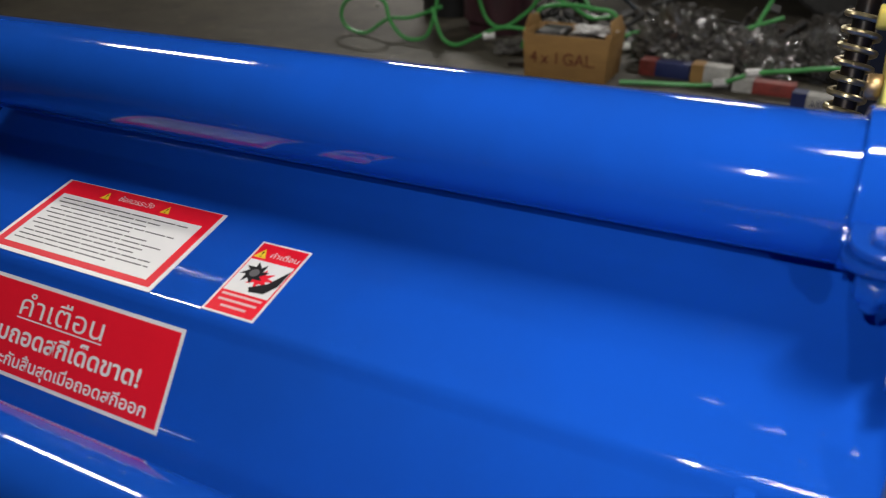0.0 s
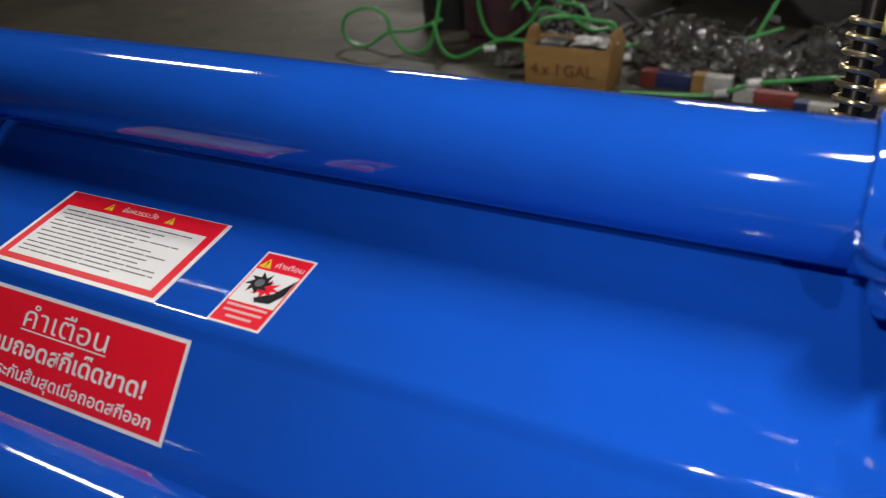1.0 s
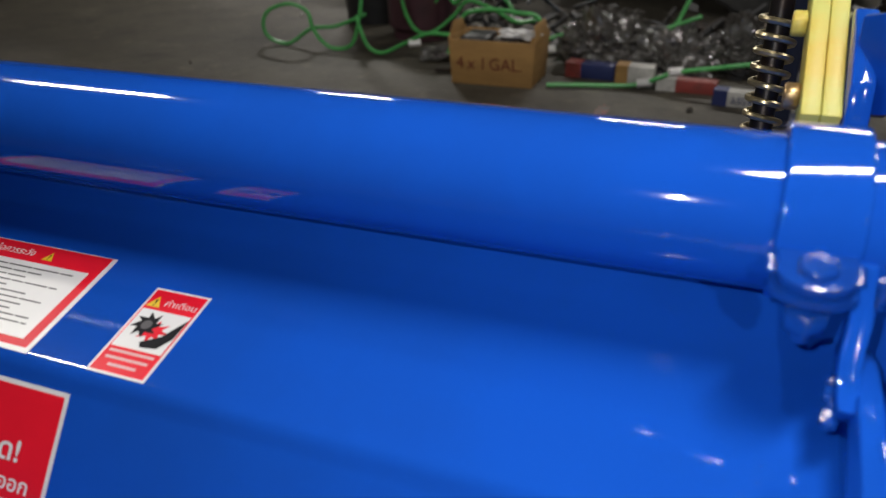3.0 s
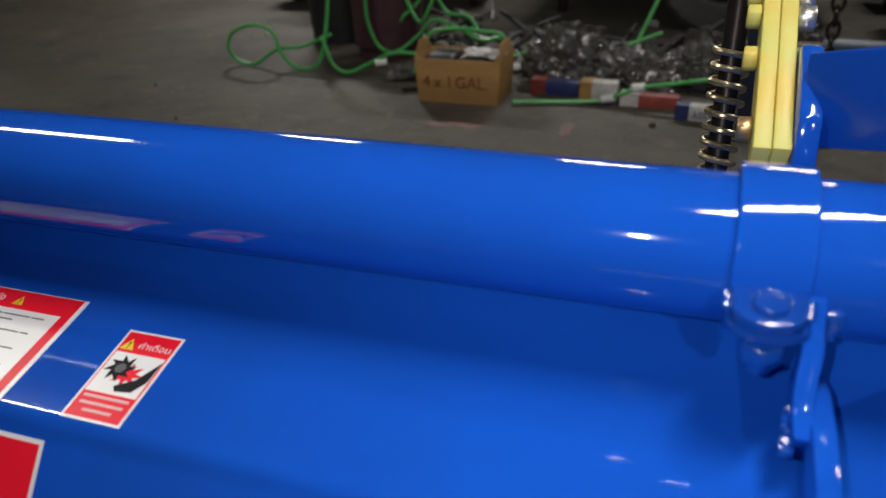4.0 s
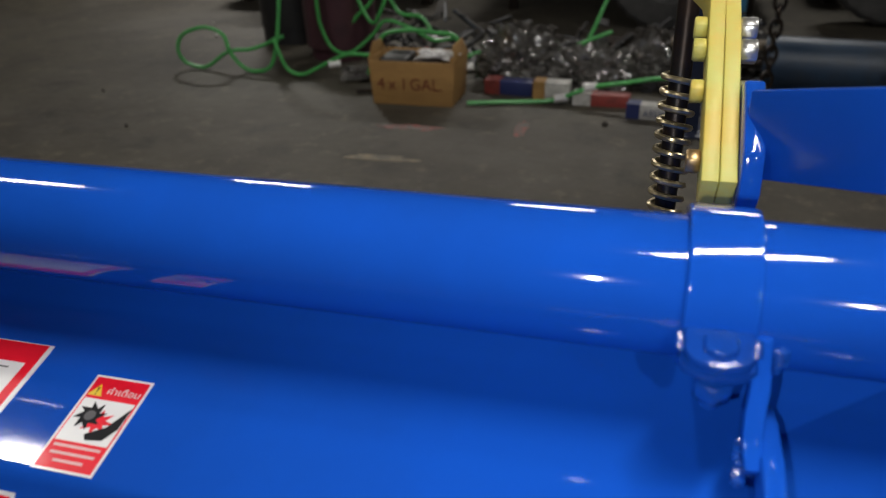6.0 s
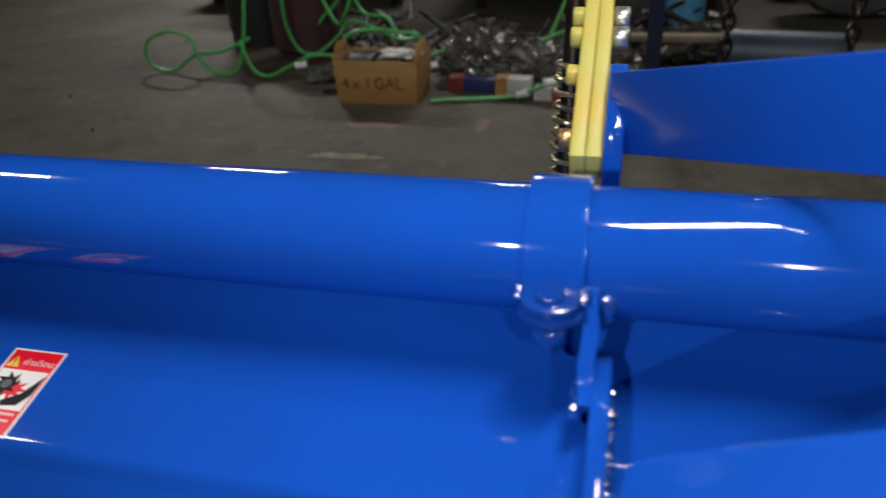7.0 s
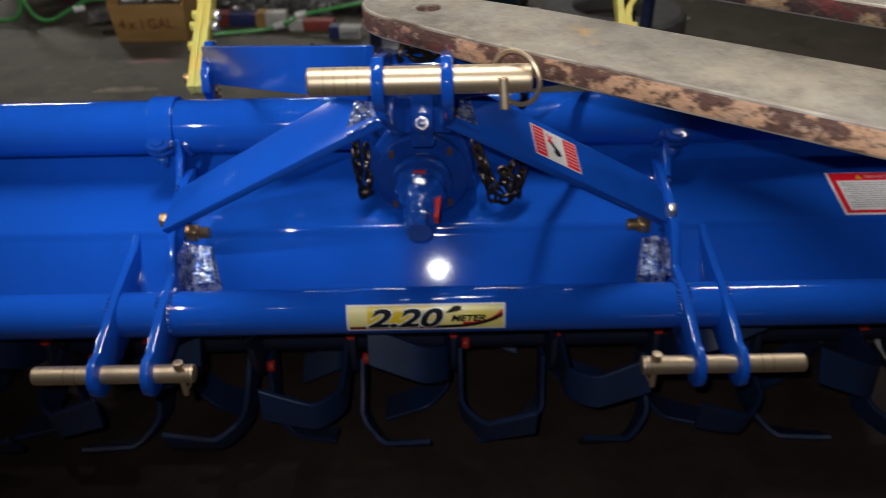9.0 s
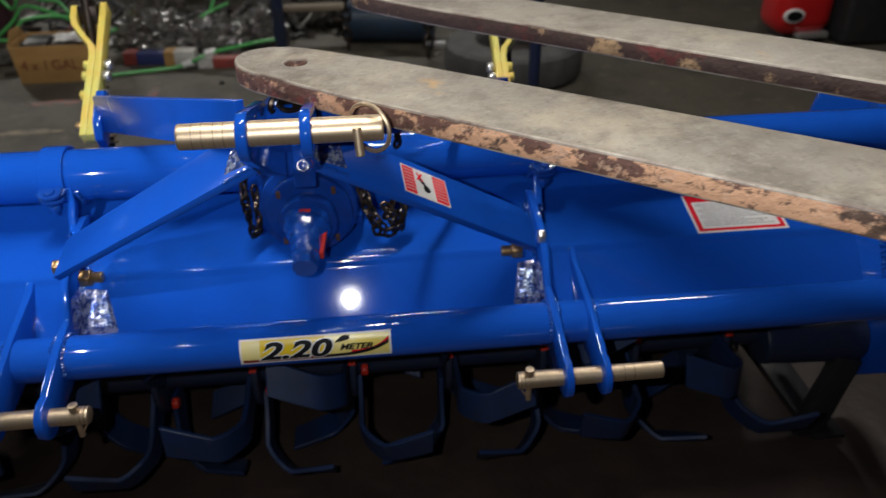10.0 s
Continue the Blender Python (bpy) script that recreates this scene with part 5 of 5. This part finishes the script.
# scrap pile behind the box
for i, (x, y, sx, sy, sz, m, l, c) in enumerate((
        (-0.92, 3.1, 0.11, 0.08, 0.07, PLASTIC_BAG, "crumpled clear plastic bag of scrap on the floor", "plastic bag"),
        (-0.62, 3.2, 0.10, 0.08, 0.09, PLASTIC_BAG, "crumpled clear plastic bag of scrap on the floor", "plastic bag"),
        (-0.50, 3.05, 0.08, 0.07, 0.05, RAG, "dirty grey rag in the scrap pile", "rag"),
        (-1.0, 3.4, 0.16, 0.12, 0.12, RAG, "dirty grey rag in the scrap pile", "rag"),
        (-0.40, 3.4, 0.13, 0.10, 0.12, RAG, "dirty grey rag in the scrap pile", "rag"),
        (-1.70, 2.97, 0.085, 0.05, 0.045, PLASTIC_BAG, "small crumpled clear plastic bag beside the box", "plastic bag"),
        (-0.82, 2.86, 0.07, 0.05, 0.035, PLASTIC_BAG, "small crumpled clear plastic bag beside the hose", "plastic bag"),
        (-0.68, 2.97, 0.17, 0.09, 0.11, PLASTIC_BAG, "crumpled clear plastic bag of scrap on the floor", "plastic bag"),
        (-0.45, 3.15, 0.13, 0.09, 0.11, PLASTIC_BAG, "crumpled clear plastic bag of scrap on the floor", "plastic bag"),
        (-0.97, 3.04, 0.19, 0.10, 0.14, PLASTIC_BAG, "crumpled clear plastic bag of scrap on the floor", "plastic bag"),
        (-0.10, 3.45, 0.14, 0.10, 0.12, RAG, "dirty grey rag in the scrap pile", "rag"))):
    crumple("scrap_bag" if m is PLASTIC_BAG else "rag", (x, y, 0), (sx, sy, sz), m, l, c, 40 + i, group="scrap pile")
DULL_RED = material("dull_red_card", (0.30, 0.05, 0.04), 0.6, noise_scale=30, noise_to=(0.08, 0.03, 0.028))
DULL_WHITE = material("dull_white_card", (0.50, 0.49, 0.46), 0.6, noise_scale=30, noise_to=(0.18, 0.17, 0.155))


def scrap_heap(x0, x1, y0, y1, top, count, seed):
    """Loose offcuts heaped on the floor, higher towards the back."""
    rnd = random.Random(seed)
    bm = bmesh.new()
    for i in range(count):
        x, k = rnd.uniform(x0, x1), rnd.random()
        y = y0 + (y1 - y0) * k
        z = max(0.012, top * k * rnd.uniform(0.2, 1.0) * (0.7 + 0.5 * noise.noise(Vector((x * 2.5, y * 2.5, seed)))))
        size = (rnd.uniform(0.03, 0.20), rnd.uniform(0.010, 0.05), rnd.uniform(0.004, 0.018))
        before = len(bm.faces)
        m4 = pose(x, y, z, rnd.uniform(-35, 35), rnd.uniform(-35, 35), rnd.uniform(0, 180))
        if rnd.random() < 0.35:
            bmesh.ops.create_cone(bm, cap_ends=True, segments=10, radius1=size[2], radius2=size[2], depth=size[0] * 1.5, matrix=m4 @ Matrix.Rotation(radians(90), 4, "Y"))
        else:
            bmesh.ops.create_cube(bm, size=1, matrix=m4 @ Matrix.Diagonal((*size, 1)))
        slot = rnd.choice((0, 0, 0, 0, 0, 1, 1, 1, 2, 2, 2, 5, 3 if rnd.random() < 0.5 else 2)) if rnd.random() > 0.02 else 4
        bm.faces.ensure_lookup_table()
        for f in list(bm.faces)[before:]:
            f.material_index = slot
    for v in bm.verts:
        v.co.z = max(v.co.z, 0.001)
    return bm


MIX = [BLACK_PLASTIC, DARK_STEEL, RAG, DULL_WHITE, DULL_RED, DULL_BLUE]
for x0, x1, y0, y1, top, count, seed in ((-1.12, -0.30, 2.95, 3.55, 0.34, 150, 5), (-0.3, 0.12, 3.2, 3.8, 0.30, 70, 6), (-1.75, -1.1, 3.15, 3.7, 0.36, 90, 7)):
    solo("scrap_heap", scrap_heap(x0, x1, y0, y1, top, count, seed), MIX, "heap of dark metal and plastic offcuts on the floor", "scrap", kind="stuff")


def carton(name, place, size, turn, mats, label):
    t = thing(name, place, label, "box", group="parts cartons")
    m = pose(place[0], place[1], place[2], 0, 0, turn)
    bm = block(-size[0] / 2, size[0] / 2, -size[1] / 2, size[1] / 2, 0, size[2], 0.003)
    bm.transform(m)
    part("body", bm, mats[0], t)
    bm = block(-size[0] / 2 - 0.0015, -size[0] / 2 + size[0] * 0.32, -size[1] / 2 - 0.0015, size[1] / 2 + 0.0015, 0.001, size[2] + 0.0015, 0)
    bm.transform(m)
    part("printed_band", bm, mats[1], t)
    return t, m


NAVY_PRINT = material("navy_print", (0.02, 0.03, 0.12), 0.5)
t, m = carton("parts_carton", (-0.42, 2.64, 0), (0.15, 0.06, 0.055), -6, (DULL_WHITE, NAVY_PRINT), "white parts carton with a blue end on the floor")
part("lettering", text_mesh("ASSY", 0.036, m @ Vector((0.024, -0.0315, 0.028)), m.to_3x3() @ Vector((-1, 0, 0)), (0, 0, -1), NAVY_PRINT), NAVY_PRINT, t)
carton("parts_carton", (-0.60, 2.775, 0), (0.22, 0.06, 0.048), -3, (DULL_RED, DULL_WHITE), "red parts carton with a white end on the floor")
carton("parts_carton", (-0.80, 2.815, 0), (0.145, 0.07, 0.078), -2, (DULL_WHITE, CARTON), "white and brown parts carton in front of the scrap pile")
carton("parts_carton", (-0.985, 2.875, 0), (0.20, 0.07, 0.060), -4, (NAVY_PRINT, DULL_RED), "red and blue parts carton in front of the scrap pile")
solo("plank", block(-0.35, 0.05, 3.12, 3.2, 0.16, 0.185, 0.003), WOOD, "grey weathered plank lying on the scrap", "plank")

t = thing("loose_bolt", (-1.60, 2.76, 0), "black steel bolt lying beside the cardboard box", "bolt")
part("shank", rod((-1.625, 2.755, 0.011), (-1.565, 2.77, 0.011), 0.008, sides=12, round_=0.001), DARK_STEEL, t)
part("bolt_head", hexagon((-1.565, 2.77, 0.0125), (0.97, 0.24, 0), 0.022, 0.012), DARK_STEEL, t)

# ---- steel stand, drums and tyre ----
stand = thing("steel_stand", (-0.27, 2.5, 0), "navy painted square steel stand on a foot plate", "stand")
part("post", block(-0.295, -0.245, 2.475, 2.525, 0.008, 1.5, 0.004), NAVY, stand)
part("foot_plate", block(-0.34, -0.16, 2.42, 2.58, 0, 0.008, 0.001), NAVY, stand)
prop = thing("prop_stand", (0.61, 1.2, 0), "thin navy steel prop stand on a round foot", "stand")
part("post", rod((0.61, 1.2, 0.01), (0.61, 1.2, 1.0), 0.018, sides=16), NAVY, prop)
part("foot_plate", rod((0.61, 1.2, 0.0), (0.61, 1.2, 0.012), 0.07, sides=28, round_=0.002), NAVY, prop)
drum = thing("drum_roller", (0.25, 3.1, 0), "dull blue steel roller lying at the back", "roller")
part("drum", rod((0.02, 3.12, 0.11), (0.48, 3.05, 0.11), 0.11, sides=32, round_=0.006), DULL_BLUE, drum)
part("drum_axle", rod((-0.05, 3.13, 0.11), (0.55, 3.04, 0.11), 0.02, sides=14), DARK_STEEL, drum)
solo("steel_strip", block(0.42, 0.72, 2.92, 2.96, 0.0, 0.03, 0.002), SILVER, "bright bare steel strip on the floor", "steel strip")
for k, p in enumerate(((0.02, 2.95), (0.42, 2.75))):
    hang = thing("hanging_chain", (p[0], p[1], 0), "dark rusty chain hanging down to the floor", "chain", group="hanging chains")
    for i in range(34):
        c = Vector((p[0], p[1], 0.03 + i * 0.05))
        ring = [c + Vector((0, 0, math.cos(a) * 0.036)) + (Vector((1, 0, 0)) if i % 2 else Vector((0, 1, 0))) * math.sin(a) * 0.02 for a in [q / 12 * 2 * math.pi for q in range(12)]]
        part("chain_link", sweep(ring, 0.0075, 6, True), CHAIN, hang)


def tyre(place, r, w, label, lying=True, name="tyre"):
    t = thing(name, place, label, "tyre")
    prof = [(0.52, -0.42), (0.56, -0.5), (0.78, -0.5), (0.93, -0.47), (0.985, -0.38), (1.0, -0.2), (1.0, 0.2), (0.985, 0.38), (0.93, 0.47), (0.78, 0.5), (0.56, 0.5), (0.52, 0.42)]
    bm = bmesh.new()
    n = 56
    base = Vector(place)
    rings = []
    for i in range(n):
        a = 2 * math.pi * i / n
        ring = []
        for q, (k, h) in enumerate(prof):
            rr = r * (k - (0.02 if (i % 2 and 3 <= q <= 8) else 0))
            if lying:
                p = base + Vector((math.cos(a) * rr, math.sin(a) * rr, w * (h + 0.5)))
            else:
                p = base + Vector((math.cos(a) * rr, w * h, r + math.sin(a) * rr))
            ring.append(bm.verts.new(p))
        rings.append(ring)
    for i in range(n):
        a, b = rings[i], rings[(i + 1) % n]
        for k in range(len(prof)):
            bm.faces.new((a[k], a[(k + 1) % len(prof)], b[(k + 1) % len(prof)], b[k]))
    part("tyre_casing", bm, RUBBER, t, angle=30)
    if lying:
        part("rim", join(rod(base + Vector((0, 0, w * 0.2)), base + Vector((0, 0, w * 0.62)), r * 0.525, sides=36, round_=0.01), rod(base + Vector((0, 0, w * 0.6)), base + Vector((0, 0, w * 0.7)), r * 0.2, sides=24)), DARK_STEEL, t)
    else:
        part("rim", join(rod(base + Vector((0, -w * 0.3, r)), base + Vector((0, w * 0.3, r)), r * 0.525, sides=36, round_=0.01), rod(base + Vector((0, -w * 0.4, r)), base + Vector((0, w * 0.3, r)), r * 0.2, sides=24)), DARK_STEEL, t)
    return t


tyre((0.80, 2.50, 0), 0.325, 0.16, "worn black tyre on its rim lying flat on the floor")
tyre((0.85, 4.6, 0), 0.42, 0.25, "large black wheel standing at the back of the workshop", False, "wheel")
tyre((-0.35, 4.3, 0), 0.36, 0.22, "large black wheel standing at the back of the workshop", False, "wheel")
tyre((1.9, 4.8, 0), 0.40, 0.24, "large black wheel standing at the back of the workshop", False, "wheel")

# dark parked machines along the back


def dark_machine(x, y, w, d, h, seed, label):
    rnd = random.Random(seed)
    t = thing("parked_machine", (x, y, 0), label, "farm machine", group="machines along the back")
    part("chassis", block(x - w / 2, x + w / 2, y - d / 2, y + d / 2, 0.25, 0.25 + h * 0.35, 0.02), NAVY, t)
    part("upper_body", block(x - w * 0.4, x + w * 0.3, y - d * 0.4, y + d * 0.4, 0.25 + h * 0.35, h, 0.05, 3), BLACK_PLASTIC, t)
    for k in (-1, 1):
        part("leg", block(x + k * w * 0.42 - 0.03, x + k * w * 0.42 + 0.03, y - d / 2, y - d / 2 + 0.06, 0, 0.3, 0.004), DARK_STEEL, t)
        part("rail", rod((x - w / 2, y - d / 2 - 0.03, 0.3 + 0.12 * k), (x + w / 2, y - d / 2 - 0.03, 0.34 + 0.12 * k), 0.025, sides=12), DARK_STEEL, t)
    return t


dark_machine(-2.6, 5.3, 1.6, 0.8, 1.3, 1, "dark parked farm implement in the shade of the workshop")
dark_machine(-0.6, 5.2, 1.7, 0.8, 1.4, 2, "dark parked farm implement in the shade of the workshop")
dark_machine(1.4, 5.7, 1.8, 0.9, 1.4, 3, "dark parked farm implement in the shade of the workshop")
dark_machine(3.4, 5.6, 1.7, 0.9, 1.5, 4, "dark parked farm implement in the shade of the workshop")
solo("paint_tin", rod((-0.10, 4.0, 0.0), (-0.10, 4.0, 0.30), 0.12, sides=32, round_=0.006), SKY_BLUE, "light blue and green paint tin at the back", "tin")

# ---- second blue implement behind the tiller's far end ----
imp = thing("blue_implement", (1.6, 0.85, 0), "glossy blue implement frame standing on the floor", "farm machine")
part("frame_tube", rod((1.20, 1.14, 0.25), (2.30, 0.34, 0.25), 0.05, 0.065, sides=32, round_=0.004), NAVY, imp, "dark blue round tube")
part("bracket_plate", slab([(1.42, 1.06, 0.27), (1.80, 0.94, 0.27), (1.84, 1.02, 0.43), (1.50, 1.12, 0.42)], 0.03, 0.006), BLUE, imp)
part("bracket_tube", rod((1.56, 0.96, 0.36), (2.05, 0.86, 0.38), 0.045, sides=24, round_=0.004), BLUE, imp)
part("leg", block(2.2, 2.28, 0.36, 0.44, 0, 0.25, 0.004), BLUE, imp)
part("leg", block(1.23, 1.28, 1.08, 1.14, 0, 0.25, 0.004), NAVY, imp)
# ---- red machine ----
redm = thing("red_machine", (2.4, 3.0, 0), "glossy red machine hood with an oval badge and silver grille strip", "machine")
part("bonnet", block(2.22, 2.53, 2.72, 3.0, 0.03, 0.48, 0.09, 5), RED_BODY, redm)
part("grille", block(2.33, 2.50, 2.71, 2.76, 0.03, 0.062, 0.008, 2), SILVER, redm)
part("bumper", block(2.29, 2.48, 2.78, 2.96, 0.0, 0.04, 0.01, 2), BLACK_PLASTIC, redm)
bm = rod((2.29, 2.722, 0.15), (2.29, 2.709, 0.15), 0.055, sides=28, round_=0.003)
bm.transform(Matrix.Translation((0, 0, 0.15)) @ Matrix.Diagonal((1, 1, 0.65, 1)) @ Matrix.Translation((0, 0, -0.15)))
part("badge", bm, WHITE, redm)
bm = rod((2.29, 2.709, 0.15), (2.29, 2.705, 0.15), 0.042, sides=24)
bm.transform(Matrix.Translation((0, 0, 0.15)) @ Matrix.Diagonal((1, 1, 0.6, 1)) @ Matrix.Translation((0, 0, -0.15)))
part("badge_mark", bm, BLACK, redm)
part("side_box", block(2.54, 3.1, 2.65, 3.3, 0.0, 0.9, 0.03, 3), BLACK_PLASTIC, redm)

# floor marks: worn paint dabs and a pale stain, thin films on the concrete


def stain(place, sx, sy, mat, label, seed, turn=0.0):
    rnd = random.Random(seed)
    pts = []
    for i in range(26):
        a = 2 * math.pi * i / 26
        k = 0.7 + 0.5 * rnd.random()
        pts.append(Vector((place[0], place[1], 0.0)) + Matrix.Rotation(turn, 3, "Z") @ Vector((math.cos(a) * sx * k, math.sin(a) * sy * k, 0.0012)))
    return solo("floor_mark", slab(pts, 0.001, 0), mat, label, "paint mark", kind="structure")


RED_DUST = material("faded_red_paint", (0.30, 0.06, 0.05), 0.7, noise_scale=25, noise_to=(0.11, 0.10, 0.09), ramp=(0.35, 0.55), noise_amount=1)
TAN = material("pale_sawdust_stain", (0.26, 0.21, 0.14), 0.8, noise_scale=12, noise_to=(0.13, 0.12, 0.10), ramp=(0.4, 0.6), noise_amount=1)
stain((-1.27, 2.36), 0.13, 0.035, RED_DUST, "faded red paint mark on the concrete", 1)
stain((-1.27, 2.03), 0.12, 0.03, TAN, "pale dusty stain on the concrete", 2)
stain((-0.86, 2.42), 0.025, 0.09, RED_DUST, "faded red paint mark on the concrete", 3)
# dark film that paints the tiller's shade onto the floor
stain((0.75, 0.02), 2.5, 1.22, FLOOR_SHADE, "patch of concrete coloured dark for the shade under the tiller", 9)
rnd = random.Random(77)
for i in range(26):
    p = Vector((rnd.uniform(-3.2, 1.5), rnd.uniform(1.2, 4.2), 0))
    bm = bmesh.new()
    bmesh.ops.create_icosphere(bm, subdivisions=1, radius=rnd.uniform(0.006, 0.016), matrix=Matrix.Translation(p + Vector((0, 0, 0.006))))
    solo("litter", bm, DULL_WHITE if i % 3 else RAG, "small scrap of litter on the concrete floor", "litter", group="litter on the floor")
